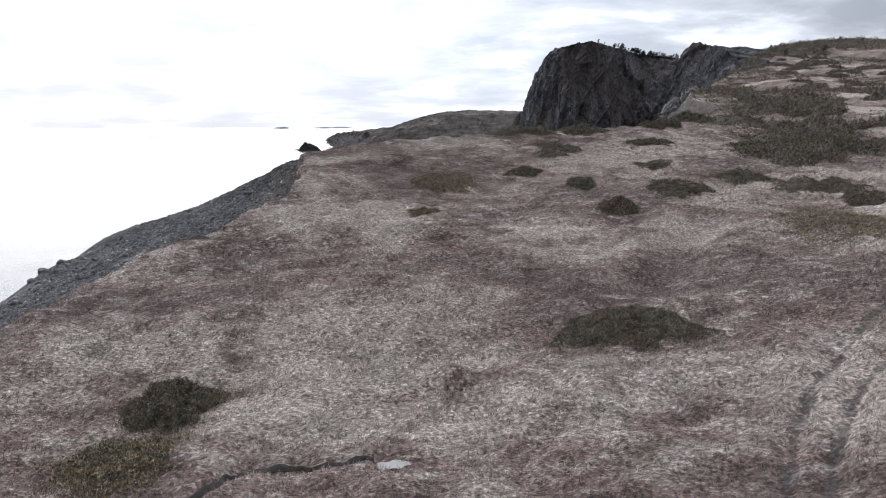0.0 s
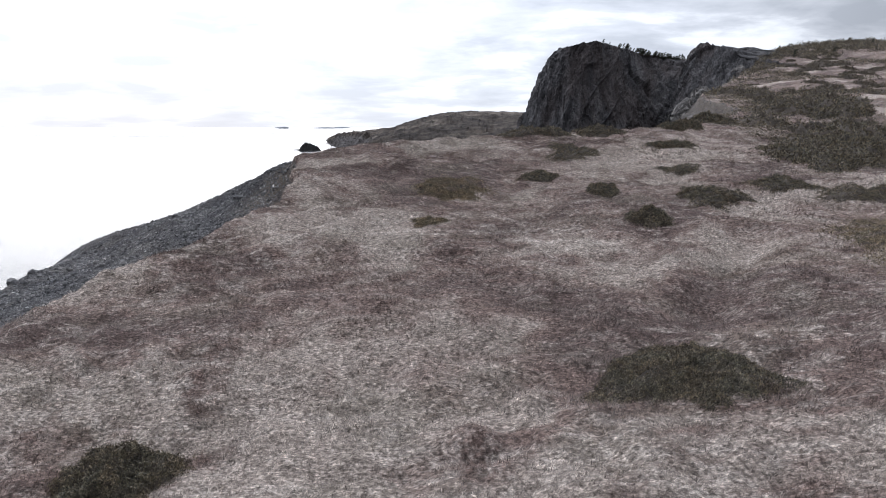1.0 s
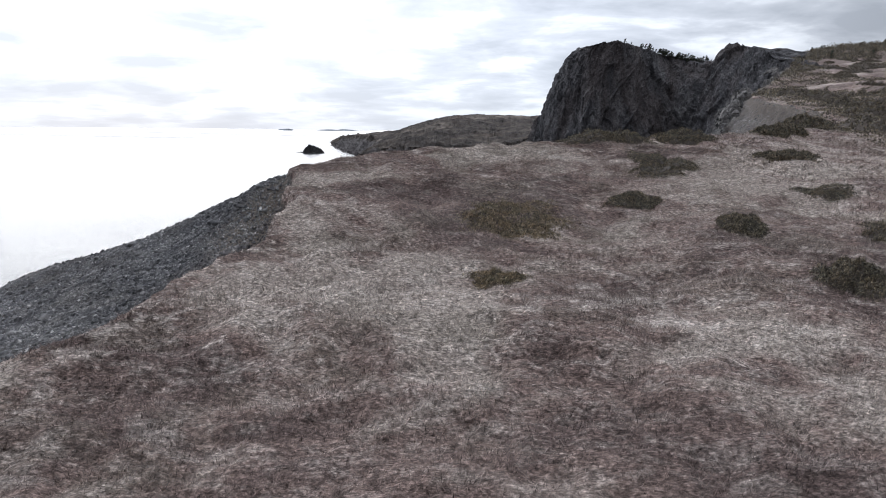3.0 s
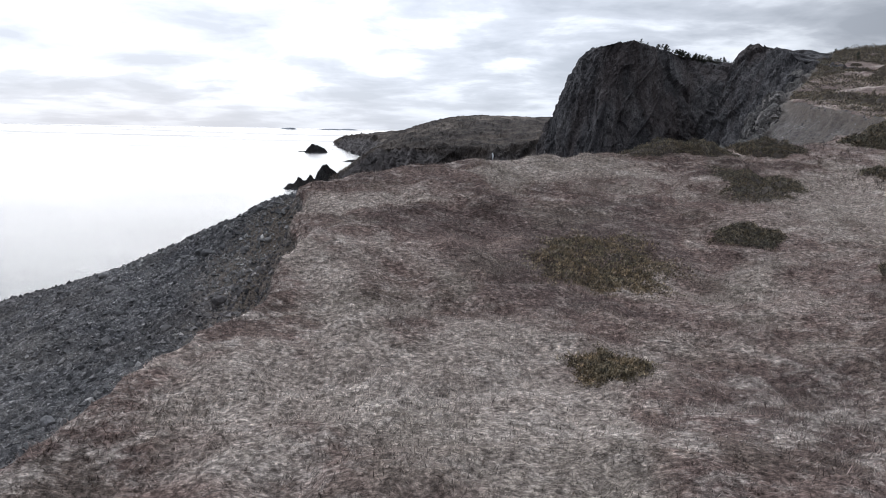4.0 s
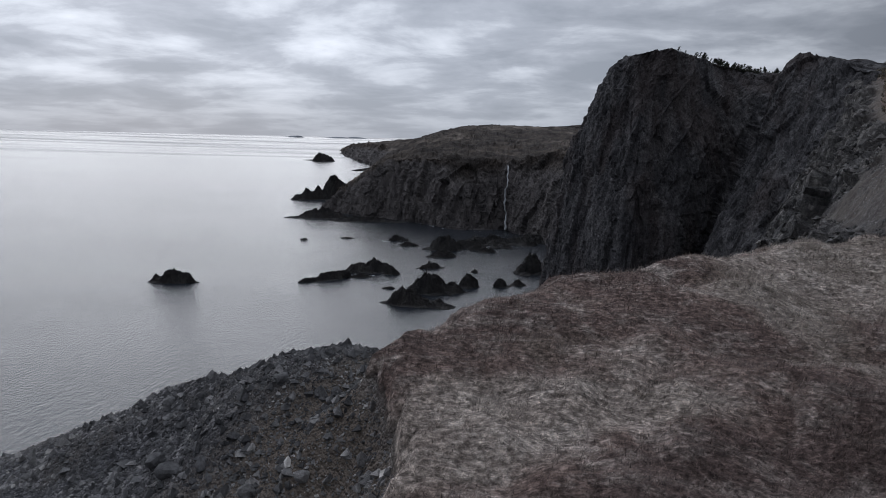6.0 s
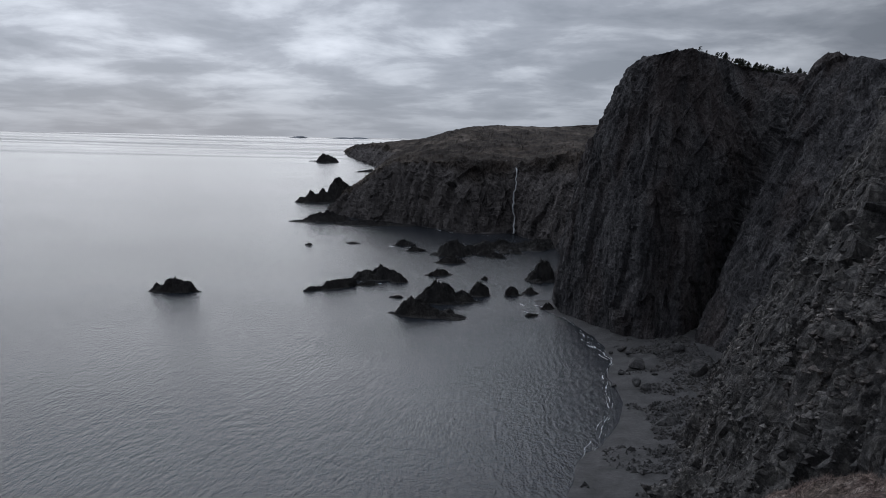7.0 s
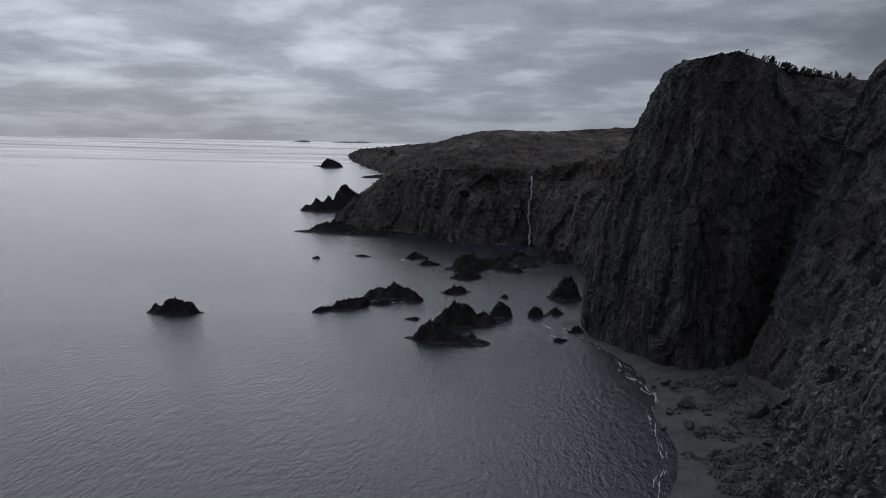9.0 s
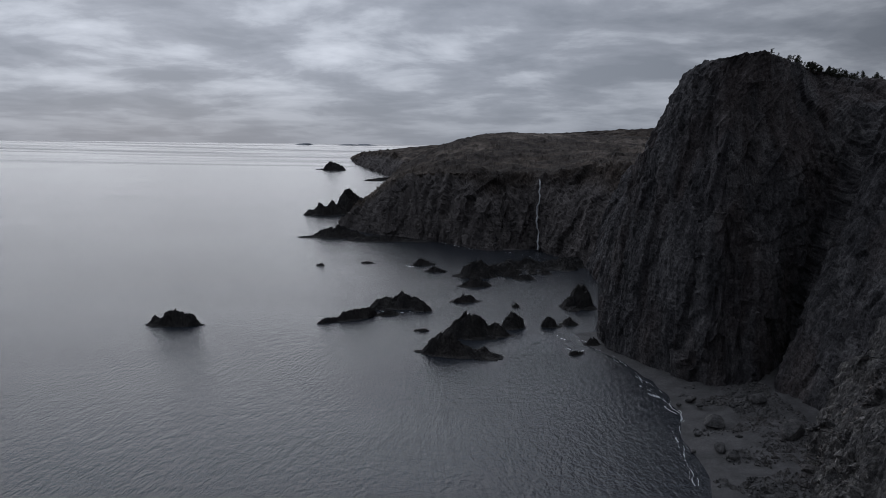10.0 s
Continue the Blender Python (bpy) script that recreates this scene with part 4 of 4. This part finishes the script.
scree_boulders()
for x, y, size in ((-36.8, 69.4, 1.2), (-35.9, 65.0, 1.9), (-37.2, 64.2, 2.2), (-36.2, 63.0, 1.4), (-35.0, 66.3, 1.0), (-37.8, 66.4, 1.5), (-34.6, 63.8, 1.1), (-36.6, 61.4, 1.6), (-35.4, 60.2, 1.2), (-38.4, 68.4, 1.0), (-34.2, 61.8, 0.8),
                   (-29.6, 66.6, 1.1), (-28.4, 65.2, 0.8), (-28.9, 64.2, 0.9), (-27.6, 66.3, 0.6), (-15.9, 58.2, 1.2), (-16.4, 57.4, 0.8), (-16.7, 69.9, 0.9), (-17.4, 60.8, 0.7)):
    boulder(x, y, lie([x], [y])[0][0], 0.5 * size, int(10 * size), "large grey broken rock half sunk in the scree", "large rocks on the scree")


def gravel(name, pts, sizes, mat, label, seed):
    """Many small angular stones as one mesh."""
    rng = np.random.default_rng(seed)
    octa = np.array([(1, 0, 0), (-1, 0, 0), (0, 1, 0), (0, -1, 0), (0, 0, 1), (0, 0, -1)], float)
    tri = np.array([(0, 2, 4), (2, 1, 4), (1, 3, 4), (3, 0, 4), (2, 0, 5), (1, 2, 5), (3, 1, 5), (0, 3, 5)])
    n = len(pts)
    jit = octa[None] * rng.uniform(0.7, 1.15, (n, 6, 1)) + rng.uniform(-0.35, 0.35, (n, 6, 3))
    jit *= sizes[:, None, None] * rng.uniform(0.6, 1.2, (n, 1, 3)) * (0.5, 0.5, 0.42)
    a = rng.uniform(0, 6.28, n)
    c, s = np.cos(a)[:, None], np.sin(a)[:, None]
    x, y = jit[:, :, 0] * c - jit[:, :, 1] * s, jit[:, :, 0] * s + jit[:, :, 1] * c
    v = np.stack([x, y, jit[:, :, 2]], 2) + pts[:, None]
    f = (tri[None] + 6 * np.arange(n)[:, None, None]).reshape(-1, 3)
    tagged(new(name, mesh_of(name, v.reshape(-1, 3), f, mat, False)), label, "stones", kind="stuff")


def scree_gravel():
    rng = np.random.default_rng(12)
    x, y = rng.uniform(-36, -12, 190000), rng.uniform(44, 75, 190000)
    d, v = rim_distance(x, y)
    z, bare = lie(x, y)
    keep = (bare > 0.6) & (rng.random(len(x)) < np.interp(x, [-36, -26, -20], [0.25, 0.6, 1.0])) & (v[:, 4] > 0.5)
    x2, y2 = rng.uniform(20, 46, 16000), rng.uniform(100, 190, 16000)
    d2, v2 = rim_distance(x2, y2)
    z2, bare2 = lie(x2, y2)
    keep2 = (bare2 > 0.6) & (d2 < 30)
    # more stones in the fresh scarp
    x3, y3 = rng.uniform(-24, -11, 60000), rng.uniform(34, 72, 60000)
    d3, v3 = rim_distance(x3, y3)
    z3, bare3 = lie(x3, y3)
    keep3 = (bare3 > 0.7) & (d3 < 3.5) & (v3[:, 4] > 0.6)
    pts = np.concatenate([np.stack([x, y, z], 1)[keep], np.stack([x2, y2, z2], 1)[keep2], np.stack([x3, y3, z3], 1)[keep3]])
    sizes = 0.035 + 0.085 * rng.random(len(pts)) ** 2.5 + 0.35 * rng.random(len(pts)) ** 22 + np.where(pts[:, 1] > 100, 0.12, 0)
    gravel("scree_stones", pts, sizes, STONE, "loose grey stones covering the eroding slope", 3)
    # rubble on the ledges of the cove's near side
    pts = LIE["crag"]
    pts = pts[rng.integers(0, len(pts), 36000)] + rng.normal(0, 0.22, (36000, 3))
    pts = pts[fbm(pts / 9, 3, 19) > rng.uniform(-0.5, 0.25, len(pts))]
    gravel("slope_rubble", pts, 0.25 + 0.5 * rng.random(len(pts)) ** 2 + 1.3 * rng.random(len(pts)) ** 12, RUBBLE, "broken dark grey rock rubble on the steep slope", 5)
    x, y = rng.uniform(0, 52, 52000), rng.uniform(172, 300, 52000)
    pts = np.stack([x, y, np.minimum(0.13 * (x - np.interp(y, [170, 192, 199, 212, 216, 231, 246, 264, 280, 300], [-6, 2, 4, 9, 13, 19, 22, 22, 25, 25])), 5.5 + 0.02 * x) + 0.05], 1)
    pts = pts[(pts[:, 2] > 0.25) & (fbm(pts / 7, 3, 9) + (pts[:, 2] - 1.4) / 4 > 0.05)]
    gravel("beach_cobbles", pts, 0.18 + 1.7 * rng.random(len(pts)) ** 10, BEACHSTONE, "scattered grey cobbles on the shingle", 4)


scree_gravel()


# ---- foam and puddle ----
def ribbon(verts, faces, line, width, z, seed, gap=-0.1):
    """A wavering line of foam that breaks up into short lengths."""
    n = 200
    p = smooth_line(line, n)
    s = np.concatenate([[0], np.cumsum(np.linalg.norm(np.diff(p, axis=0), axis=1))])
    side = np.stack([-np.gradient(p[:, 1]), np.gradient(p[:, 0])], 1)
    side /= np.linalg.norm(side, axis=1, keepdims=True) + 1e-9
    wig = np.stack([s / 1.6, np.full(n, seed * 1.7), np.zeros(n)], 1)
    w = width * np.clip(0.6 + 1.3 * fbm(wig, 3, seed), 0.05, 2)
    mid = p + side * (1.1 * fbm(wig * 0.35 + 9, 3, seed + 1))[:, None]
    start = sum(len(v) for v in verts)
    both = np.stack([mid - side * w[:, None], mid + side * w[:, None]], 1).reshape(-1, 2)
    verts.append(np.column_stack([both, np.full(2 * n, z)]))
    f = grid_faces(n, 2)
    faces.append(f[lattice(wig[:-1] * 0.5 + 31, seed + 2) > gap] + start)


def make_foam():
    verts, faces = [], []
    shore = [(16, 335), (18.5, 327), (21.5, 305), (24.5, 294), (25.8, 286), (26, 279), (23, 270), (20.8, 262), (20, 250), (18, 238), (13.5, 222), (9, 210), (5, 198)]
    for k, (shift, wide) in enumerate(((0.2, 0.13), (-0.5, 0.16), (-1.3, 0.10))):
        ribbon(verts, faces, [(x + shift + random.uniform(-.4, .4), y) for x, y in shore], 0.7 * wide, 0.10 + 0.02 * k, 5 + k, -0.15 + 0.2 * k)
    for k, line in enumerate(([(20, 302), (21, 296), (23.4, 290), (24, 285)], [(19.5, 296), (22, 291), (22.5, 284), (24.5, 279)], [(12, 346), (9, 351), (4, 350), (1, 356)], [(14, 338), (10, 338), (6, 336), (3, 340)], [(22, 306), (20.5, 300), (22.5, 295), (23.5, 291), (22, 287)], [(25, 288), (23.5, 284), (25.5, 280), (24, 275)], [(10, 349), (12, 345), (15, 343), (13, 340)])):
        ribbon(verts, faces, line, 0.17, 0.2, 20 + k, -0.1)
    for k, line in enumerate(([(-24, 566), (-18, 562), (-8, 560), (3, 543)], [(-78, 618), (-70, 622), (-52, 596), (-30, 566)], [(-70, 503), (-64, 499), (-52, 504), (-46, 507)], [(-68, 388), (-60, 385), (-56, 388), (-48, 396)])):
        ribbon(verts, faces, line, 0.3, 0.2, 30 + k, 0.2)
    tagged(new("sea_foam", mesh_of("sea_foam", np.concatenate(verts), np.concatenate(faces), FOAM)), "thin white foam lines where waves meet the shore", "foam", kind="stuff")


make_foam()


def make_puddle():
    a = np.linspace(0, 2 * math.pi, 33)[:-1]
    r = 1 + 0.25 * np.sin(2 * a + 0.6) + 0.15 * np.sin(5 * a)
    x, y = -1.1 + 0.42 * r * np.cos(a), 19.1 + 0.32 * r * np.sin(a)
    z = lie([-1.1], [19.1])[0][0] + 0.10
    v = np.column_stack([np.append(x, -1.1), np.append(y, 19.1), np.full(33, z)])
    f = np.array([(k, (k + 1) % 32, 32) for k in range(32)])
    m, nt, bsdf = material("puddle_water")
    bsdf.inputs["Base Color"].default_value = (0.13, 0.12, 0.11, 1)
    bsdf.inputs["Roughness"].default_value = 0.25
    bsdf.inputs["Specular IOR Level"].default_value = 0.3
    tagged(new("puddle", mesh_of("puddle", v, f, m)), "small muddy puddle in a turf hollow", "puddle")


make_puddle()


def turf_crack():
    """A dark line of bare soil under a turf lip, where water has cut the slope."""
    p = smooth_line([(-6.8, 17.0), (-6.3, 18.3), (-5.6, 19.3), (-4.2, 19.45), (-2.9, 19.25), (-1.7, 19.4)], 70)
    s = np.arange(70)
    p = p + np.stack([lattice(np.stack([s / 4.0, 0 * s + k, 0 * s], 1), 90 + k) for k in (1, 2)], 1) * 0.10
    w = 0.055 * np.clip(0.8 + 0.8 * lattice(np.stack([s / 3.0, 0 * s, 0 * s], 1), 95), 0.2, 2)
    n = np.stack([-np.gradient(p[:, 1]), np.gradient(p[:, 0])], 1)
    n /= np.linalg.norm(n, axis=1, keepdims=True)
    low, high = p - n * w[:, None], p + n * w[:, None]
    rows = [np.column_stack([q, lie(q[:, 0], q[:, 1])[0] + up]) for q, up in ((low, 0.02), (p, 0.05), (high, 0.13), (high + n * 0.08, 0.02))]
    v = np.stack(rows, 1).reshape(-1, 3)
    soil = plain("wet_soil", (0.035, 0.03, 0.026), 0.9)
    tagged(new("soil_bank", mesh_of("soil_bank", v, grid_faces(70, 4), soil)), "dark wet soil bank cut by a trickle in the turf", "soil bank", kind="structure")


turf_crack()


# ---- low juniper and heath shrubs ----
def sprigs(p, up, length, width, rng, spread=0.9):
    """Small leaf triangles at the points p that point up and outwards."""
    n = len(p)
    d = up + spread * rng.normal(size=(n, 3))
    d /= np.linalg.norm(d, axis=1, keepdims=True)
    side = np.cross(d, rng.normal(size=(n, 3)))
    side /= np.linalg.norm(side, axis=1, keepdims=True) + 1e-9
    ln = length * rng.uniform(0.6, 1.4, (n, 1))
    v = np.stack([p - side * width / 2, p + side * width / 2, p + d * ln], 1).reshape(-1, 3)
    return v, np.arange(3 * n).reshape(-1, 3)


def shrub(x, y, length, width, height, turn, leaves, seed, label, leaf=0.09, ground=True, group="low shrubs on the turf"):
    """A mat of branches close to the ground under a crown of small sprigs; follows the lie of the land."""
    rng = np.random.default_rng(seed)
    c, s = math.cos(radians(turn)), math.sin(radians(turn))
    base = lie([x], [y])[0][0] if ground else 0.0

    def outline(a):
        return 0.95 + 0.8 * fbm(np.stack([np.cos(a) * 1.7, np.sin(a) * 1.7, np.full_like(a, seed * 2.7)], 1), 5, seed, 0.6)

    def surface(r, a, lift):
        rim = outline(a)
        lx, ly = r * rim * np.cos(a) * length / 2, r * rim * np.sin(a) * width / 2
        gx, gy = lx * c - ly * s, lx * s + ly * c
        lump = 0.45 + 1.5 * np.abs(fbm(np.stack([lx / 0.8, ly / 0.8, np.full_like(lx, seed)], 1), 3, seed + 2))
        z = height * np.clip(1 - r ** 2.4, 0, 1) ** 0.7 * lump
        under = lie(gx + x, gy + y)[0] - base if ground else 0.0
        return np.stack([gx, gy, z + under + lift], 1)

    root = tagged(new("juniper_shrub"), label, "shrub", group)
    root.matrix_world = pose(x, y, base)
    a, r = np.linspace(0, 2 * math.pi, 25)[:-1], np.linspace(0.02, 0.97, 8)
    rr, aa = np.meshgrid(r, a, indexing="ij")
    part("branch_mat", mesh_of("branch_mat", surface(rr.ravel(), aa.ravel(), -0.14), grid_faces(8, 24, True), BARK), root)
    r, a = np.sqrt(rng.random(leaves)) * rng.choice([1.0, 1.0, 1.1, 1.28] if height < 0.3 else [1.0, 1.0, 1.0, 1.12], leaves), rng.uniform(0, 2 * math.pi, leaves)
    p = surface(r, a, 0.0) + rng.normal(size=(leaves, 3)) * (0.05, 0.05, 0.04)
    v, f = sprigs(p, np.array([0.3, -0.2, 0.9]), leaf, leaf * 0.5, rng)
    part("foliage", mesh_of("foliage", v, f, CROWBERRY if height < 0.3 else JUNIPER, False), root)
    return root


DARKMAT, FLATMAT = "dense dark green-brown juniper mat spread low over dry grass", "flat brown-green crowberry mat among bleached grass"
shrub(7.4, 28.2, 5.2, 6.0, 0.42, -25, 62000, 1, DARKMAT, 0.062)
shrub(-9.3, 23.6, 3.4, 3.6, 0.7, 0, 32000, 2, "rounded dark juniper bush on a grassy slope", 0.065)
shrub(-9.4, 20.0, 3.8, 3.2, 0.2, 10, 15200, 3, FLATMAT)
shrub(-0.8, 60.0, 5.4, 5.6, 0.14, 0, 17100, 4, FLATMAT)
shrub(-1.9, 51.4, 2.2, 1.8, 0.22, 0, 6650, 6, FLATMAT)
shrub(11.4, 50.0, 2.6, 3.2, 0.6, 30, 9500, 7, DARKMAT)
shrub(16.6, 54.9, 4.4, 5.4, 0.6, 20, 13300, 8, DARKMAT)
shrub(23.2, 59.2, 5.2, 4.0, 0.5, 0, 11400, 9, DARKMAT)
shrub(27.5, 55.0, 6.0, 5.4, 0.6, 0, 13300, 10, DARKMAT)
shrub(22.8, 43.2, 6.6, 10, 0.2, -10, 19000, 11, FLATMAT)
shrub(31, 71, 8, 12, 0.7, 10, 13300, 12, DARKMAT, 0.2)
shrub(37.5, 78, 11, 15, 0.8, 10, 17100, 13, DARKMAT, 0.2)
shrub(44, 73, 9, 12, 0.8, 10, 11400, 14, DARKMAT, 0.2)
shrub(10.1, 73.6, 4.6, 6.0, 0.5, 0, 11400, 15, DARKMAT)
shrub(6.2, 64.0, 3.4, 2.6, 0.4, 0, 7600, 16, DARKMAT)
shrub(7.5, 80.4, 8.0, 3.6, 0.55, 10, 15200, 17, DARKMAT)
shrub(14, 83.0, 7.0, 3.6, 0.6, 20, 13300, 18, DARKMAT)
shrub(10.2, 58.2, 2.2, 3.2, 0.5, 0, 7600, 19, DARKMAT)
shrub(27.4, 49.2, 2.4, 3.2, 0.5, 0, 6650, 20, DARKMAT)
shrub(24, 89, 6, 4, 0.6, 25, 9500, 21, DARKMAT, 0.18)
shrub(30, 97, 7, 5, 0.7, 40, 9500, 22, DARKMAT, 0.18)
shrub(20, 78, 4, 3, 0.4, 0, 5700, 23, DARKMAT, 0.16)
shrub(17.5, 66, 3.5, 3, 0.35, 0, 5700, 24, FLATMAT)


def hill_shrubs():
    """Copies of five shrubs strewn over the hillside, thicker where the scrub is dense."""
    kinds = [shrub(0, 0, ln, wd, ht, 0, 2600, 60 + k, "dark low scrub on the hillside", 0.24, False, "scrub on the hill") for k, (ln, wd, ht) in enumerate(((5, 4, 1.2), (7, 5, 1.3), (9, 6, 1.4), (5, 6, 1.3), (10, 6, 1.5)))]
    rng = np.random.default_rng(21)
    done = 0
    used = set()
    while done < 300:
        x, y = rng.uniform(36, 210), (rng.uniform(84, 345) if done % 3 else rng.uniform(84, 140))
        d, _ = rim_distance(np.array([x]), np.array([y]))
        if d[0] > -3.5 or fbm(np.array([[x / 30, y / 22, 3.0]]), 3, 5)[0] < rng.uniform(-0.35, 0.25) - (0.2 if y > 270 or y < 125 else 0):
            continue
        if abs(x - 0.44 * y) > 95:
            continue
        z = lie([x], [y])[0][0]
        zx, zy = lie([x + 2.0], [y])[0][0], lie([x], [y + 2.0])[0][0]
        k = done % 5
        m = pose(x, y, z - 0.6, math.degrees(math.atan2(zy - z, 2)), -math.degrees(math.atan2(zx - z, 2)), rng.uniform(-25, 25))
        if k in used:
            copy_thing(kinds[k], m)
        else:
            kinds[k].matrix_world = m
            used.add(k)
        done += 1


hill_shrubs()


# ---- wind-bent trees on the cliff tops ----
def tree(height, lean, seed):
    rng = np.random.default_rng(seed)
    root = tagged(new("spruce_tree"), "small wind-bent dark spruce on the cliff edge", "tree", "stunted trees on the cliff top")
    n, sides = 7, 6
    s = np.linspace(0, 1, n)
    cx, cz = lean * height * s ** 1.6, height * s - 0.4 * (1 - s)
    a = np.linspace(0, 2 * math.pi, sides + 1)[:-1]
    rad = 0.05 * height * (1 - 0.9 * s)
    v = np.stack([cx[:, None] + rad[:, None] * np.cos(a), rad[:, None] * np.sin(a), np.repeat(cz[:, None], sides, 1)], 2).reshape(-1, 3)
    part("trunk", mesh_of("trunk", v, grid_faces(n, sides, True), BARK), root)
    pts, limbs, lf = [], [], []
    for k in range(16):
        h = 0.25 + 0.72 * k / 15 + rng.uniform(-0.03, 0.03)
        ang = rng.uniform(0, 6.28)
        reach = height * (0.42 * (1.1 - h) + 0.06) * rng.uniform(0.6, 1.25)
        o = np.array([lean * height * h ** 1.6, 0, height * h])
        tip = o + np.array([math.cos(ang) * reach + 0.25 * reach, math.sin(ang) * reach, 0.05 * reach])
        w = 0.012 * height
        b = 3 * len(limbs)
        limbs.append([o + (0, 0, w), o - (0, 0, w), tip])
        lf.append((b, b + 1, b + 2))
        t = rng.random((34, 1)) ** 0.6
        pts.append(o + (tip - o) * t + rng.normal(size=(34, 3)) * (0.10, 0.10, 0.06) * np.array(height * 0.55))
    part("bough", mesh_of("bough", np.array(limbs).reshape(-1, 3), np.array(lf), BARK, False), root)
    p = np.concatenate(pts)
    v, f = sprigs(p, np.array([0.4, 0, 0.5]), 0.09 * height, 0.045 * height, rng, 1.0)
    part("crown", mesh_of("crown", v, f, SPRUCE, False), root)
    return root


def cliff_trees():
    kinds = [tree(h, l, 90 + k) for k, (h, l) in enumerate(((2.0, 0.25), (1.5, 0.35), (2.5, 0.18), (1.2, 0.3), (2.0, 0.1)))]
    rng = np.random.default_rng(31)
    rim = smooth_line([(53, 319, 95.5), (62, 328.5, 94.3), (70, 336, 93.2), (79, 344, 92.6), (90, 351, 90.6), (101, 353, 88)], 400)
    first = set()
    spots = []
    top = TOPS["cliff_1"]
    for k in range(85):
        p = rim[int(np.clip(rng.normal(0.6, 0.28), 0.03, 0.99) * 399)]
        back = rng.uniform(0.3, 8)
        x, y = p[0] + 0.75 * back, p[1] + 0.65 * back
        near = top[np.argmin((top[:, 0] - x) ** 2 + (top[:, 1] - y) ** 2)]
        spots.append((near[0], near[1], near[2] - 0.1))
    for k in range(60):
        x, y = rng.uniform(112, 215), rng.uniform(285, 345)
        spots.append((x, y, lie([x], [y])[0][0]))
    for k, spot in enumerate(spots):
        j = k % 5
        m = pose(*spot, rng.uniform(-4, 4), rng.uniform(-4, 4), rng.uniform(-40, 40))
        if j in first:
            copy_thing(kinds[j], m)
        else:
            kinds[j].matrix_world = m
            first.add(j)


cliff_trees()


# ---- grass ----
def make_grass(name, count, x0, x1, y0, y1, per, length, width, seed, label):
    """Tufts of bent dry blades all over the turf."""
    rng = np.random.default_rng(seed)
    x, y = rng.uniform(x0, x1, count), rng.uniform(y0, y1, count)
    bare = lie(x, y)[1]
    keep = bare + 0.25 * rng.random(count) < 0.42
    x, y = x[keep], y[keep]
    shade = 0.55 * np.repeat(rng.random(len(x)), per) + 0.45 * rng.random(per * len(x))
    x = np.repeat(x, per) + rng.normal(0, 0.08, per * len(x))
    y = np.repeat(y, per) + rng.normal(0, 0.08, per * len(y))
    z = lie(x, y)[0]
    n = len(x)
    thick = 0.7 + 0.6 * np.clip(fbm(flat(x, y, 1.6), 2, 77) + 0.3, 0, 1)
    way = 0.5 + 0.9 * fbm(flat(x, y, 5.0), 2, 78) * 2 + rng.normal(0, 1.5, n)
    lean = rng.uniform(0.6, 1.5, n)
    ln = length * rng.uniform(0.5, 1.4, n) * thick
    tip = np.stack([np.cos(way) * np.sin(lean), np.sin(way) * np.sin(lean), np.cos(lean)], 1) * ln[:, None]
    w = width * rng.uniform(0.6, 1.4, n)
    side = np.stack([-np.sin(way), np.cos(way), np.zeros(n)], 1) * w[:, None] / 2
    p = np.stack([x, y, z - 0.02], 1)
    v = np.stack([p - side, p + side, p + tip], 1).reshape(-1, 3)
    tagged(new(name, mesh_of(name, v, np.arange(3 * n).reshape(-1, 3), BLADE, False, {"shade": np.repeat(shade, 3), "heath": np.repeat(heath_at(x, y), 3)})), label, "grass", kind="stuff")


make_grass("dry_grass", 120000, -22, 24, 12.5, 50, 5, 0.21, 0.021, 41, "matted dry straw-coloured grass and heath")
make_grass("near_dry_grass", 145000, -17, 16, 50, 80.5, 5, 0.19, 0.0135, 43, "matted dry straw-coloured grass near the brow")
make_grass("far_dry_grass", 45000, 16, 52, 50, 106, 5, 0.28, 0.036, 42, "matted dry straw-coloured grass and heath")


def hill_heath():
    """Knee-high scrub in patches all over the hillside: dense below, open in the middle, dense again on the crown."""
    rng = np.random.default_rng(61)
    n = 330000
    y = 84 + 265 * rng.random(n) ** 1.3
    x = 0.44 * y + rng.uniform(-60, 75, n)
    d, _ = rim_distance(x, y)
    z, bare = lie(x, y)
    n1 = fbm(flat(x, y, 16), 4, 62, 0.6)
    want = np.interp(y, [84, 120, 185, 200, 240, 262, 300], [.0, .02, .1, .24, .24, .02, -.3])
    want = want - 0.28 * ss(-14, -4, d) * ss(110, 140, y)
    lump = np.clip((n1 - want) / 0.18, 0, 1)
    keep = (d < 0.5) & (lump > 0.02) & (x > 30) & (bare < 0.75)
    x, y, z, lump = x[keep], y[keep], z[keep], lump[keep]
    tall = np.sqrt(lump) * np.interp(y, [84, 200, 350], [0.35, 0.8, 1.6]) * (0.5 + np.abs(fbm(flat(x, y, 2.5), 2, 63)) * 1.6)
    p = np.stack([x, y, z + tall * rng.random(len(x)) ** 0.4], 1)
    size = np.interp(y, [84, 200, 350], [0.16, 0.34, 0.5])[:, None]
    v, f = sprigs(p, np.array([0.3, -0.2, 0.9]), size, size * 0.6, rng)
    tagged(new("hill_scrub", mesh_of("hill_scrub", v, f, JUNIPER, False)), "patchy dark green-brown scrub over the hillside", "scrub", kind="stuff")


hill_heath()
